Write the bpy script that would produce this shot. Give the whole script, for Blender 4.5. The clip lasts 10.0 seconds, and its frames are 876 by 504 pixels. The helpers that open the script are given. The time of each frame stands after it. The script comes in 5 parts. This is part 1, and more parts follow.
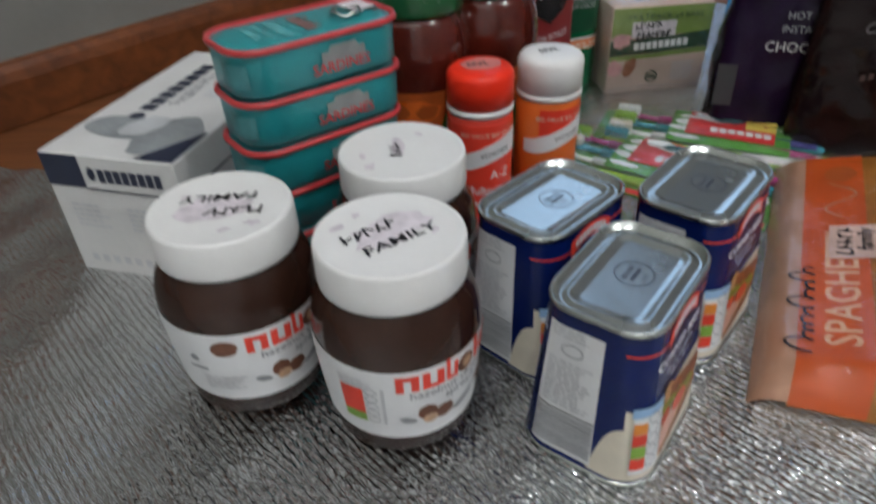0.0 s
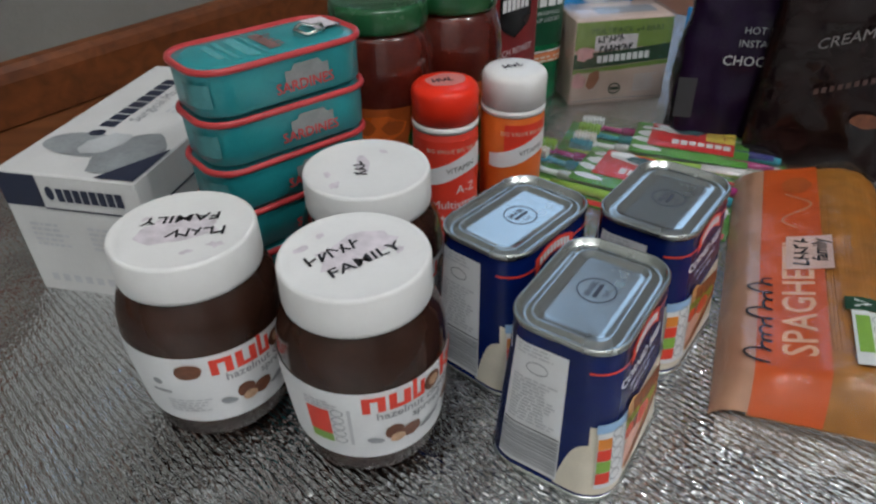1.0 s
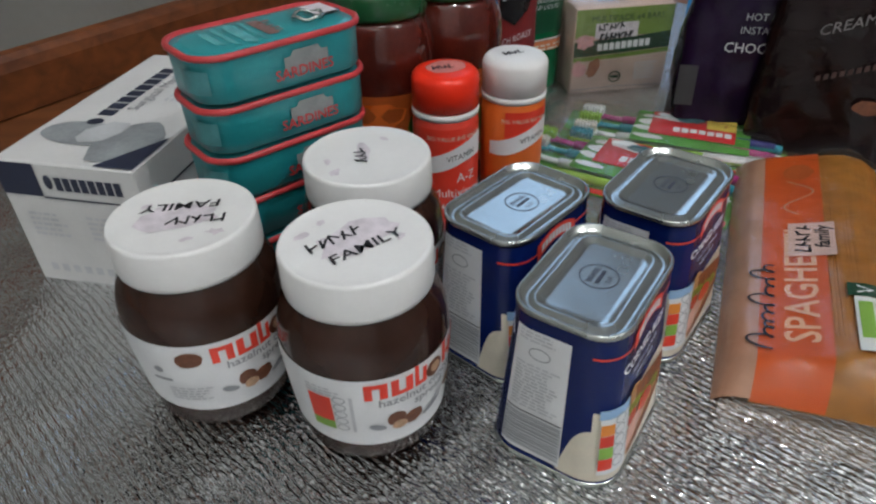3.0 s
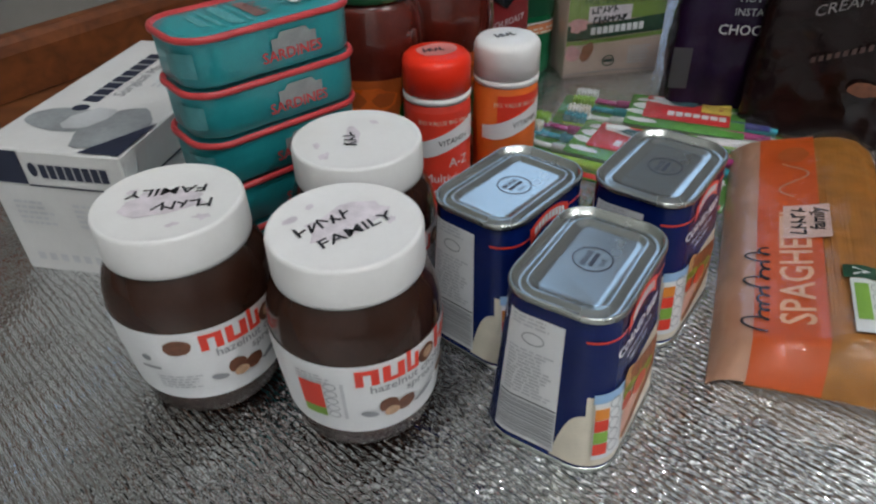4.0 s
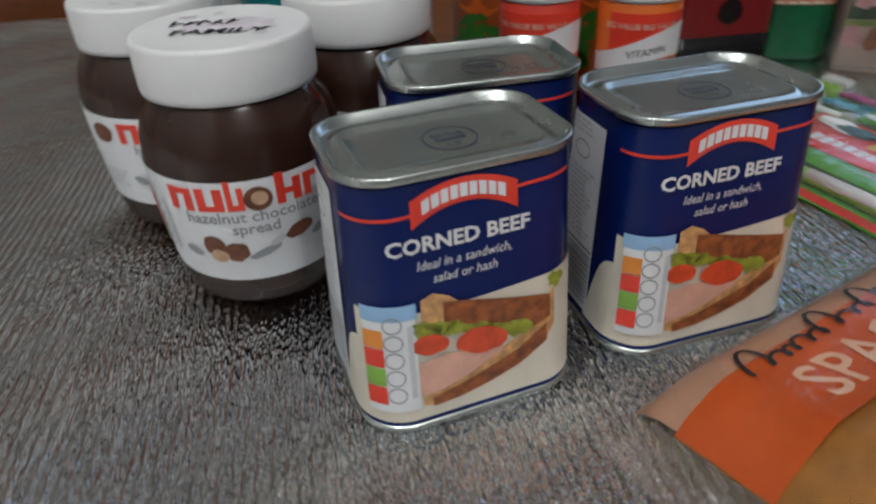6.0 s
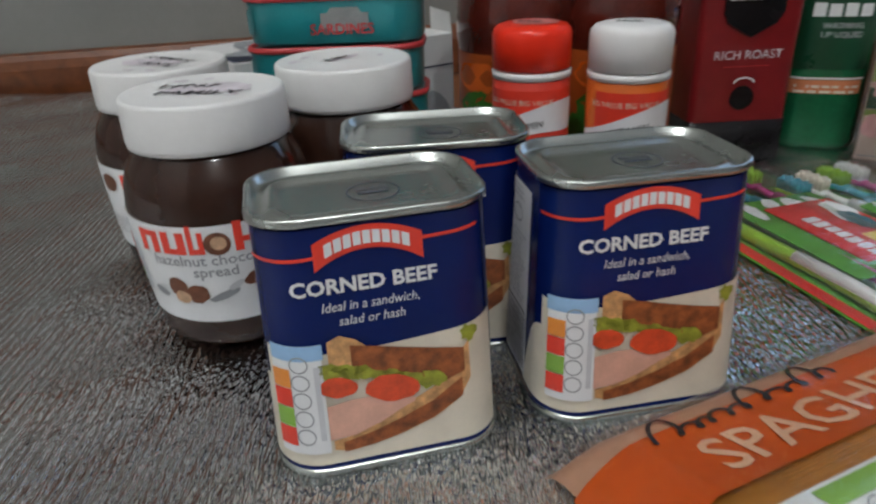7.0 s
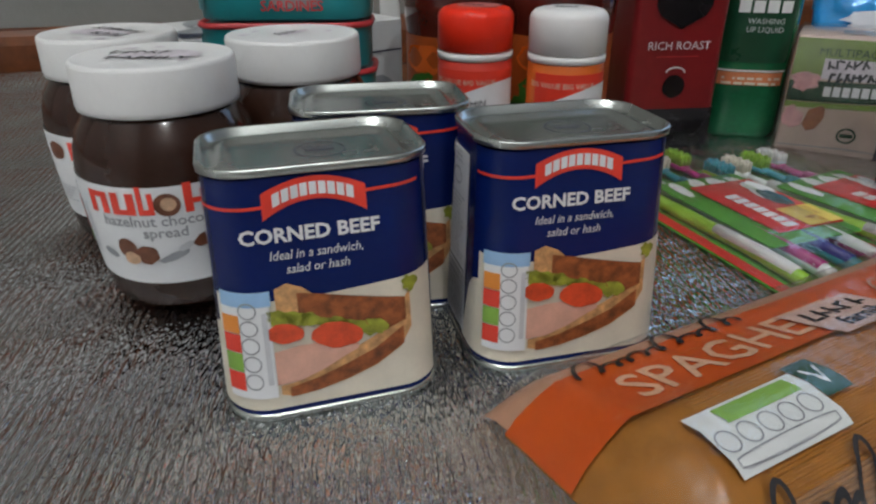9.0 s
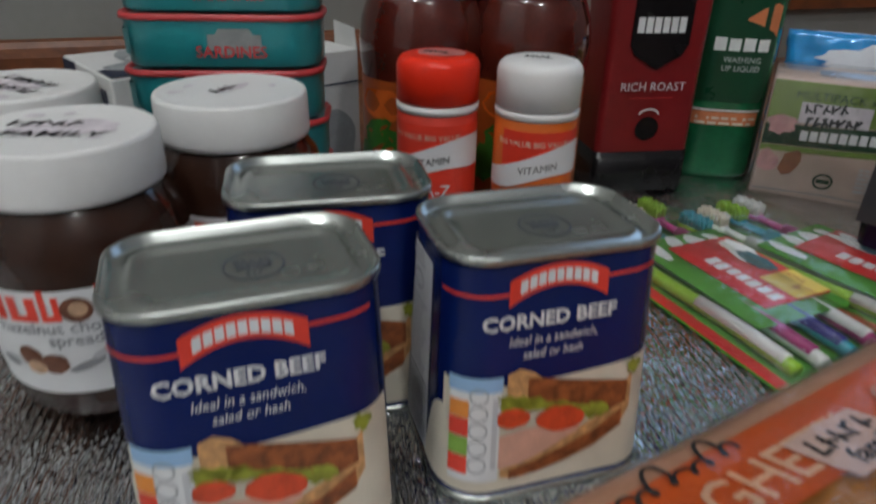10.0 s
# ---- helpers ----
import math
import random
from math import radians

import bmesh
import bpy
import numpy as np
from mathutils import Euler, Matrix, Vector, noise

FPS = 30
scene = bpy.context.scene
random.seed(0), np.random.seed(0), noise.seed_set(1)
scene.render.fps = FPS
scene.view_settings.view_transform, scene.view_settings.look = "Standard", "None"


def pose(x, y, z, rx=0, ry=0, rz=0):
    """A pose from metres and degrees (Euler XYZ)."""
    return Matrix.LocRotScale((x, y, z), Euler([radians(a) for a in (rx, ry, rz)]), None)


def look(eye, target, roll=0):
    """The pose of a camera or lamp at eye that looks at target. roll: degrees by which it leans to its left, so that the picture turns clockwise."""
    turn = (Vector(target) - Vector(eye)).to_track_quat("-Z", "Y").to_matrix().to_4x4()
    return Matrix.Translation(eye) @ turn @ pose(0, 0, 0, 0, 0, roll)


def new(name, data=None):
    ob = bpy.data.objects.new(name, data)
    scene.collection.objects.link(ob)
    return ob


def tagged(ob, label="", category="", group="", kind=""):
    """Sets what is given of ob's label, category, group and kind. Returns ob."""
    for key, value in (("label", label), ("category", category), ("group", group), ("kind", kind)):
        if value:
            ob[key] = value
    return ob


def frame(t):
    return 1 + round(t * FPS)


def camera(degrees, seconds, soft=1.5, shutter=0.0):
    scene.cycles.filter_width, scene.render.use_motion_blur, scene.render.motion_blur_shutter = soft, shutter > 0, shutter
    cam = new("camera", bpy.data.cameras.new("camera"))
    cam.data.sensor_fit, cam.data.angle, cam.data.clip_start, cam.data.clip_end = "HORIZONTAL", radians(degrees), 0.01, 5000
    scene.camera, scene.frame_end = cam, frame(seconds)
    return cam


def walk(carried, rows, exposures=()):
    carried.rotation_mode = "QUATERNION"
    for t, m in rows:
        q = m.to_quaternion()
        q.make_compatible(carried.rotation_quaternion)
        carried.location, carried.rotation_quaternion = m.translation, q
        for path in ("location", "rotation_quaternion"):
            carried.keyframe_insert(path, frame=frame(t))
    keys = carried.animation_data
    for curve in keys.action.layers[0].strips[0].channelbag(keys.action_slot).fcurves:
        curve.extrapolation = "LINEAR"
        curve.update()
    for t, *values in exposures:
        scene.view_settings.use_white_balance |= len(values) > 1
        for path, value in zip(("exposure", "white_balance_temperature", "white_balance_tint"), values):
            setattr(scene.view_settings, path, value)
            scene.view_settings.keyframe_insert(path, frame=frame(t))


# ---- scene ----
cam = camera(66.5, 10.0, soft=2.3, shutter=0.5)
PATH = [
    (0, (-0.0792, -0.2449, 0.2857), (-0.149, 1.377, -0.883), -2.3),
    (0.2, (-0.0791, -0.2471, 0.2953), (-0.184, 1.402, -0.831), -2.91),
    (0.5, (-0.0842, -0.2482, 0.2969), (-0.154, 1.403, -0.83), -1.64),
    (1, (-0.0759, -0.2423, 0.2916), (-0.06, 1.389, -0.865), -1.28),
    (1.5, (-0.0769, -0.2438, 0.2898), (-0.056, 1.38, -0.878), -1.5),
    (2, (-0.076, -0.2425, 0.2893), (-0.054, 1.38, -0.88), -1.54),
    (3.5, (-0.0776, -0.2423, 0.2863), (-0.061, 1.368, -0.899), -1.41),
    (4, (-0.0752, -0.2402, 0.283), (-0.045, 1.36, -0.917), -1.66),
    (4.5, (-0.0739, -0.239, 0.2829), (-0.04, 1.358, -0.92), -1.6),
    (5, (-0.0667, -0.2386, 0.2798), (-0.071, 1.339, -0.949), -2.9),
    (5.2, (-0.0446, -0.2184, 0.2621), (-0.093, 1.327, -1.006), -3.54),
    (5.5, (-0.0022, -0.2015, 0.2318), (-0.186, 1.369, -0.993), -1.49),
    (5.7, (0.0603, -0.1879, 0.2056), (-0.517, 1.317, -0.979), -1.1),
    (6.8, (0.1551, -0.1414, 0.1686), (-1.075, 1.143, -0.745), -1.24),
    (7, (0.1653, -0.1456, 0.1759), (-1.042, 1.185, -0.703), -2.51),
    (7.5, (0.1694, -0.167, 0.1712), (-0.911, 1.276, -0.696), 0.71),
    (8, (0.1712, -0.1705, 0.1677), (-0.92, 1.255, -0.714), 0.55),
    (8.5, (0.1776, -0.167, 0.1692), (-0.922, 1.251, -0.713), 0.15),
    (9, (0.1816, -0.1596, 0.1681), (-0.914, 1.261, -0.716), -0.19),
    (9.5, (0.1785, -0.1453, 0.1692), (-0.883, 1.301, -0.715), 0.21),
    (10, (0.1503, -0.1169, 0.1912), (-0.846, 1.364, -0.71), 1.27),
]
walk(cam, [(t, look(eye, target, roll)) for t, eye, target, roll in PATH], exposures=[(0.0, 0.10), (4.8, 0.10), (5.6, 0.0), (6.8, 0.02), (9.0, 0.0), (10.0, -0.22)])

# ---------- world and light ----------
world = bpy.data.worlds.new("world")
scene.world = world
world.use_nodes = True
bg = world.node_tree.nodes["Background"]
bg.inputs["Color"].default_value = (0.5, 0.6, 0.8, 1)
bg.inputs["Strength"].default_value = 0.05

ALONG, OUT = Vector((0.6, 0.8, 0)), Vector((0.8, -0.6, 0))      # along the near wall, and away from it
CORNER = Vector((-0.56, 0.40, 0))


def room(a, b, z=0.0):
    return CORNER + ALONG * a + OUT * b + Vector((0, 0, z))


def lamp(name, kind, energy, colour, m, size):
    data = bpy.data.lights.new(name, kind)
    data.energy, data.color = energy, colour
    if kind == "AREA":
        data.shape, data.size = "DISK", size
    else:
        data.shadow_soft_size = size
    ob = new(name, data)
    ob.matrix_world = m
    return ob


# First spot follows the highlights; second is an added fill behind the starting camera.
LAMP_SPOTS = [room(0.15, 2.45, 2.22), room(-0.55, 1.25, 2.22)]
for spot in LAMP_SPOTS:
    lamp("unseen_ceiling_lamp", "POINT", 43.0, (0.965, 0.985, 1.0), Matrix.Translation(spot), 0.035)

# ---------- materials ----------
MATS = {}


def mat(name, col, rough=0.5, metal=0.0, vary=0.12, scale=60.0, bump=0.0, bump_scale=400.0, coat=0.0, spec=0.5, uneven=0.09):
    """A surface with mottled colour, uneven gloss and fine relief."""
    if name in MATS:
        return MATS[name]
    m = bpy.data.materials.new(name)
    m.use_nodes = True
    nt = m.node_tree
    b = nt.nodes["Principled BSDF"]
    tc = nt.nodes.new("ShaderNodeTexCoord")
    n1 = nt.nodes.new("ShaderNodeTexNoise")
    n1.inputs["Scale"].default_value, n1.inputs["Detail"].default_value = scale, 6
    n2 = nt.nodes.new("ShaderNodeTexNoise")
    n2.inputs["Scale"].default_value, n2.inputs["Detail"].default_value = scale * 9, 3
    for n in (n1, n2):
        nt.links.new(tc.outputs["Object"], n.inputs["Vector"])
    add = nt.nodes.new("ShaderNodeMath")
    add.operation = "MULTIPLY_ADD"
    add.inputs[1].default_value = 0.35
    nt.links.new(n2.outputs["Fac"], add.inputs[0])
    nt.links.new(n1.outputs["Fac"], add.inputs[2])
    ramp = nt.nodes.new("ShaderNodeMapRange")
    ramp.inputs["From Min"].default_value, ramp.inputs["From Max"].default_value = 0.4, 0.95
    ramp.inputs["To Min"].default_value, ramp.inputs["To Max"].default_value = 1 - vary, 1 + vary
    nt.links.new(add.outputs[0], ramp.inputs["Value"])
    mul = nt.nodes.new("ShaderNodeVectorMath")
    mul.operation = "SCALE"
    mul.inputs[0].default_value = col[:3]
    nt.links.new(ramp.outputs[0], mul.inputs["Scale"])
    nt.links.new(mul.outputs[0], b.inputs["Base Color"])
    r = nt.nodes.new("ShaderNodeMapRange")
    r.inputs["To Min"].default_value, r.inputs["To Max"].default_value = max(0.02, rough - uneven), min(1, rough + uneven)
    nt.links.new(n1.outputs["Fac"], r.inputs["Value"])
    nt.links.new(r.outputs[0], b.inputs["Roughness"])
    b.inputs["Metallic"].default_value = metal
    b.inputs["Coat Weight"].default_value = coat
    b.inputs["Specular IOR Level"].default_value = spec
    if bump:
        nb = nt.nodes.new("ShaderNodeTexNoise")
        nb.inputs["Scale"].default_value, nb.inputs["Detail"].default_value = bump_scale, 4
        nt.links.new(tc.outputs["Object"], nb.inputs["Vector"])
        bp = nt.nodes.new("ShaderNodeBump")
        bp.inputs["Strength"].default_value, bp.inputs["Distance"].default_value = bump, 0.001
        nt.links.new(nb.outputs["Fac"], bp.inputs["Height"])
        nt.links.new(bp.outputs[0], b.inputs["Normal"])
    MATS[name] = m
    return m


def clear(name, tint=(1, 1, 1), rough=0.05, alpha=0.015, gloss=0.05):
    """Thin clear film: mostly see-through, with a glossy face."""
    if name in MATS:
        return MATS[name]
    m = bpy.data.materials.new(name)
    m.use_nodes = True
    nt = m.node_tree
    b = nt.nodes["Principled BSDF"]
    b.inputs["Base Color"].default_value = (*tint, 1)
    tr = nt.nodes.new("ShaderNodeBsdfTransparent")
    gl = nt.nodes.new("ShaderNodeBsdfGlossy")
    gl.inputs["Roughness"].default_value = rough
    df = nt.nodes.new("ShaderNodeBsdfDiffuse")
    df.inputs["Color"].default_value = (*tint, 1)
    tc = nt.nodes.new("ShaderNodeTexCoord")
    nb = nt.nodes.new("ShaderNodeTexNoise")
    nb.inputs["Scale"].default_value, nb.inputs["Detail"].default_value = 90, 4
    bp = nt.nodes.new("ShaderNodeBump")
    bp.inputs["Strength"].default_value, bp.inputs["Distance"].default_value = 0.6, 0.003
    nt.links.new(tc.outputs["Object"], nb.inputs["Vector"])
    nt.links.new(nb.outputs["Fac"], bp.inputs["Height"])
    nt.links.new(bp.outputs[0], gl.inputs["Normal"])
    lw = nt.nodes.new("ShaderNodeLayerWeight")
    nt.links.new(bp.outputs[0], lw.inputs["Normal"])
    pw = nt.nodes.new("ShaderNodeMath")
    pw.operation = "POWER"
    pw.inputs[1].default_value = 4.0
    nt.links.new(lw.outputs["Facing"], pw.inputs[0])
    fr = nt.nodes.new("ShaderNodeMath")
    fr.operation = "MULTIPLY_ADD"
    fr.inputs[1].default_value, fr.inputs[2].default_value = 0.5, gloss
    nt.links.new(pw.outputs[0], fr.inputs[0])
    mx = nt.nodes.new("ShaderNodeMixShader")
    mx.inputs[0].default_value = alpha
    nt.links.new(tr.outputs[0], mx.inputs[1])
    nt.links.new(df.outputs[0], mx.inputs[2])
    my = nt.nodes.new("ShaderNodeMixShader")
    nt.links.new(fr.outputs[0], my.inputs[0])
    nt.links.new(mx.outputs[0], my.inputs[1])
    nt.links.new(gl.outputs[0], my.inputs[2])
    nt.links.new(my.outputs[0], nt.nodes["Material Output"].inputs["Surface"])
    nt.nodes.remove(b)
    MATS[name] = m
    return m


def foil_mat():
    m = mat("foil_bubble_film", (0.77, 0.79, 0.80), 0.08, 1.0, 0.12, 25, coat=0.5, uneven=0.04)
    nt = m.node_tree
    b = nt.nodes["Principled BSDF"]
    tc = nt.nodes.new("ShaderNodeTexCoord")
    mp = nt.nodes.new("ShaderNodeMapping")
    mp.vector_type = "TEXTURE"
    mp.inputs["Rotation"].default_value = (0, 0, radians(-46))
    mp.inputs["Scale"].default_value = (1 / 48, 1 / 215, 1 / 100)
    v = nt.nodes.new("ShaderNodeTexVoronoi")
    v.feature = "SMOOTH_F1"
    v.inputs["Smoothness"].default_value = 0.35
    nt.links.new(tc.outputs["Object"], mp.inputs["Vector"])
    nt.links.new(mp.outputs[0], v.inputs["Vector"])
    nn = nt.nodes.new("ShaderNodeTexNoise")
    nn.inputs["Scale"].default_value, nn.inputs["Detail"].default_value = 160, 2
    nt.links.new(tc.outputs["Object"], nn.inputs["Vector"])
    big = nt.nodes.new("ShaderNodeTexNoise")
    big.inputs["Scale"].default_value, big.inputs["Detail"].default_value = 45, 3
    nt.links.new(tc.outputs["Object"], big.inputs["Vector"])
    a1 = nt.nodes.new("ShaderNodeMath")
    a1.operation = "MULTIPLY_ADD"
    a1.inputs[1].default_value = 0.14
    nt.links.new(nn.outputs["Fac"], a1.inputs[0])
    wv = nt.nodes.new("ShaderNodeTexWave")
    wv.bands_direction = "Y"
    wv.inputs["Scale"].default_value, wv.inputs["Distortion"].default_value = 0.33, 4.0
    wv.inputs["Detail"].default_value, wv.inputs["Detail Scale"].default_value = 2.0, 1.4
    nt.links.new(mp.outputs[0], wv.inputs["Vector"])
    a0 = nt.nodes.new("ShaderNodeMath")
    a0.operation = "MULTIPLY_ADD"
    a0.inputs[1].default_value = 0.75
    nt.links.new(wv.outputs["Fac"], a0.inputs[0])
    nt.links.new(v.outputs["Distance"], a0.inputs[2])
    nt.links.new(a0.outputs[0], a1.inputs[2])
    a2 = nt.nodes.new("ShaderNodeMath")
    a2.operation = "MULTIPLY_ADD"
    a2.inputs[1].default_value = 2.0
    nt.links.new(big.outputs["Fac"], a2.inputs[0])
    nt.links.new(a1.outputs[0], a2.inputs[2])
    bp = nt.nodes.new("ShaderNodeBump")
    bp.inputs["Strength"].default_value, bp.inputs["Distance"].default_value = 1.0, 0.00125
    nt.links.new(a2.outputs[0], bp.inputs["Height"])
    nt.links.new(bp.outputs[0], b.inputs["Normal"])
    nt.links.new(bp.outputs[0], b.inputs["Coat Normal"])
    b.inputs["Coat Roughness"].default_value = 0.03
    return m


def wood_mat(name, dark, light, stretch=(3, 60, 60), rough=0.4):
    if name in MATS:
        return MATS[name]
    m = bpy.data.materials.new(name)
    m.use_nodes = True
    nt = m.node_tree
    b = nt.nodes["Principled BSDF"]
    tc = nt.nodes.new("ShaderNodeTexCoord")
    mp = nt.nodes.new("ShaderNodeMapping")
    mp.inputs["Scale"].default_value = stretch
    n = nt.nodes.new("ShaderNodeTexNoise")
    n.inputs["Scale"].default_value, n.inputs["Detail"].default_value, n.inputs["Distortion"].default_value = 1.0, 8, 0.6
    nt.links.new(tc.outputs["Object"], mp.inputs["Vector"])
    nt.links.new(mp.outputs[0], n.inputs["Vector"])
    ramp = nt.nodes.new("ShaderNodeValToRGB")
    ramp.color_ramp.elements[0].color, ramp.color_ramp.elements[0].position = (*dark, 1), 0.3
    ramp.color_ramp.elements[1].color, ramp.color_ramp.elements[1].position = (*light, 1), 0.7
    nt.links.new(n.outputs["Fac"], ramp.inputs["Fac"])
    nt.links.new(ramp.outputs[0], b.inputs["Base Color"])
    b.inputs["Roughness"].default_value = rough
    bp = nt.nodes.new("ShaderNodeBump")
    bp.inputs["Strength"].default_value, bp.inputs["Distance"].default_value = 0.15, 0.001
    nt.links.new(n.outputs["Fac"], bp.inputs["Height"])
    nt.links.new(bp.outputs[0], b.inputs["Normal"])
    MATS[name] = m
    return m


def glow_mat(name, col, strength):
    m = bpy.data.materials.new(name)
    m.use_nodes = True
    nt = m.node_tree
    e = nt.nodes.new("ShaderNodeEmission")
    e.inputs["Color"].default_value, e.inputs["Strength"].default_value = (*col, 1), strength
    nt.links.new(e.outputs[0], nt.nodes["Material Output"].inputs["Surface"])
    return m


FOIL = foil_mat()
WALL = mat("wall_paint", (0.22, 0.22, 0.205), 0.8, 0, 0.08, 12, 0.3, 250)
CEIL = mat("ceiling_white", (0.54, 0.54, 0.53), 0.8, 0, 0.05, 12)
# Unseen walls only: paler to bounce fill light, darker to dim foil reflections.
WALL_BOUNCE = mat("bounce_wall_tone", (0.60, 0.61, 0.59), 0.8, 0, 0.08, 12, 0.3, 250)
WALL_DIM = mat("dim_wall_tone", (0.26, 0.25, 0.24), 0.8, 0, 0.08, 12, 0.3, 250)
SKIRT = wood_mat("stained_skirting", (0.10, 0.030, 0.010), (0.20, 0.062, 0.018))
BOARD = wood_mat("floor_boards", (0.13, 0.042, 0.014), (0.21, 0.075, 0.025))
WHITE = mat("white_plastic", (0.80, 0.80, 0.79), 0.42, 0, 0.04, 40, 0.12, 900)
PAPER = mat("white_paper", (0.76, 0.77, 0.78), 0.55, 0, 0.05, 50, 0.1, 700)
INK = mat("black_ink", (0.02, 0.02, 0.025), 0.6)
GREYINK = mat("grey_print", (0.30, 0.31, 0.33), 0.6)
FAINT = mat("faint_print", (0.55, 0.56, 0.58), 0.6)
TIN = mat("tinplate", (0.505, 0.535, 0.51), 0.27, 0.95, 0.04, 30, 0.0, 300, uneven=0.02)
STAMP = mat("stamp_ink", (0.06, 0.07, 0.10), 0.5)
NAVY = mat("navy_print", (0.0026, 0.012, 0.100), 0.26, 0, 0.06, 30, coat=0.04, spec=0.28, uneven=0.04)
RED = mat("red_print", (0.78, 0.050, 0.025), 0.35, 0, 0.1, 70)
CREAM = mat("cream_print", (0.72, 0.66, 0.54), 0.4, 0, 0.08, 90)
PALEBLUE = mat("pale_blue_print", (0.30, 0.50, 0.74), 0.4)
ORANGE_P = mat("amber_print", (0.80, 0.28, 0.04), 0.4)
GREEN_P = mat("green_print", (0.22, 0.42, 0.06), 0.4)
BREAD = mat("bread_crust", (0.27, 0.075, 0.02), 0.5, 0, 0.7, 260, 0.2, 600)
CRUMB = mat("bread_crumb", (0.60, 0.32, 0.13), 0.5, 0, 0.5, 300)
HAM = mat("sliced_meat", (0.72, 0.40, 0.30), 0.45, 0, 0.15, 120)
TOMATO = mat("tomato_print", (0.66, 0.07, 0.02), 0.4, 0, 0.3, 200)
LETTUCE = mat("lettuce_print", (0.28, 0.30, 0.03), 0.5, 0, 0.5, 300)
SPREAD = mat("chocolate_spread", (0.034, 0.014, 0.009), 0.14, 0, 0.2, 40, coat=0.3, spec=0.35)
NUT = mat("hazelnut_print", (0.16, 0.055, 0.026), 0.4, 0, 0.4, 220)
NUTPALE = mat("hazelnut_cut", (0.58, 0.36, 0.22), 0.4, 0, 0.3, 220)
SMUDGE = mat("smudged_tape", (0.68, 0.63, 0.67), 0.5, 0, 0.2, 160)
TEAL = mat("teal_enamel", (0.018, 0.30, 0.325), 0.32, 0, 0.12, 60, 0.05, 300, coat=0.2)
CORAL = mat("coral_rim", (0.50, 0.045, 0.05), 0.36, 0, 0.12, 80)
GREYPRINT = mat("pale_grey_print", (0.24, 0.26, 0.26), 0.45, 0, 0.2, 120)
CARTON = mat("white_carton", (0.66, 0.66, 0.65), 0.6, 0, 0.06, 30, 0.1, 500)
DARKNAVY = mat("ink_blue_card", (0.016, 0.022, 0.05), 0.5)
MASKGREY = mat("mask_photo_grey", (0.28, 0.30, 0.31), 0.55, 0, 0.3, 45)
MASKPALE = mat("mask_photo_pale", (0.50, 0.52, 0.53), 0.55, 0, 0.15, 45)
REDCAP = mat("red_cap", (0.90, 0.035, 0.012), 0.3, 0, 0.06, 50, coat=0.08, spec=0.3)
ORANGE_T = mat("orange_tub", (0.70, 0.14, 0.02), 0.3, 0, 0.1, 50)
SAUCE = mat("tomato_sauce_glass", (0.085, 0.012, 0.007), 0.08, 0, 0.35, 60, coat=0.7)
GREENLID = mat("green_lid", (0.012, 0.085, 0.028), 0.25, 0, 0.15, 60, coat=0.4)
LABELORANGE = mat("sauce_label", (0.42, 0.085, 0.015), 0.35, 0, 0.25, 40)
LEAF = mat("leaf_print", (0.03, 0.17, 0.02), 0.4, 0, 0.4, 90)
COFFEE = mat("dark_red_foil", (0.20, 0.009, 0.011), 0.33, 0, 0.15, 40, 0.2, 120)
BLACK = mat("black_film", (0.008, 0.007, 0.008), 0.25, 0, 0.3, 50, 0.3, 120, spec=0.35)
LIQUID = mat("green_soap_bottle", (0.010, 0.140, 0.055), 0.08, 0, 0.3, 30, coat=0.6)
SOAPGREEN = mat("bottle_label", (0.006, 0.060, 0.027), 0.3, 0, 0.15, 60)
SALMON = mat("salmon_label", (0.62, 0.20, 0.08), 0.4)
SOAPLIME = mat("lime_card", (0.19, 0.29, 0.055), 0.4, 0, 0.15, 60)
SOAPDARK = mat("deep_green_card", (0.012, 0.055, 0.022), 0.4)
SOAPPINK = mat("pale_pink_card", (0.60, 0.45, 0.37), 0.45, 0, 0.12, 50)
ALMOND = mat("almond_print", (0.30, 0.11, 0.05), 0.45, 0, 0.4, 120)
PINK = mat("petal_print", (0.62, 0.33, 0.33), 0.45, 0, 0.3, 120)
PURPLE = mat("purple_pouch", (0.012, 0.005, 0.022), 0.22, 0, 0.3, 40, 0.8, 60, spec=0.3)
BROWNPOUCH = mat("dark_brown_pouch", (0.009, 0.004, 0.004), 0.14, 0, 0.4, 50, 1.0, 70, spec=0.35)
BLUEBAG = mat("blue_film", (0.02, 0.30, 0.70), 0.16, 0.1, 0.25, 50, 0.6, 90, coat=0.5)
WHITEFILM = mat("white_film", (0.70, 0.74, 0.80), 0.2, 0, 0.1, 50, 0.6, 90)
CARDGREEN = mat("toothbrush_card", (0.075, 0.30, 0.03), 0.4, 0, 0.25, 60)
CARDRED = mat("red_card", (0.66, 0.022, 0.022), 0.35, 0, 0.1, 60)
YELLOW = mat("yellow_sticker", (0.80, 0.60, 0.10), 0.45)
BRUSHWHITE = mat("brush_white", (0.75, 0.77, 0.77), 0.35)
BRUSHPURPLE = mat("brush_magenta", (0.42, 0.04, 0.20), 0.3)
BRUSHTEAL = mat("brush_teal", (0.03, 0.28, 0.36), 0.3)
BRUSHNAVY = mat("brush_navy", (0.03, 0.03, 0.22), 0.3)
BRUSHLIME = mat("brush_lime", (0.28, 0.52, 0.04), 0.35)
PASTA = mat("dry_spaghetti", (0.34, 0.135, 0.019), 0.4, 0, 0.25, 90)
PACKORANGE = mat("orange_band", (0.57, 0.084, 0.006), 0.4, 0, 0.12, 30)
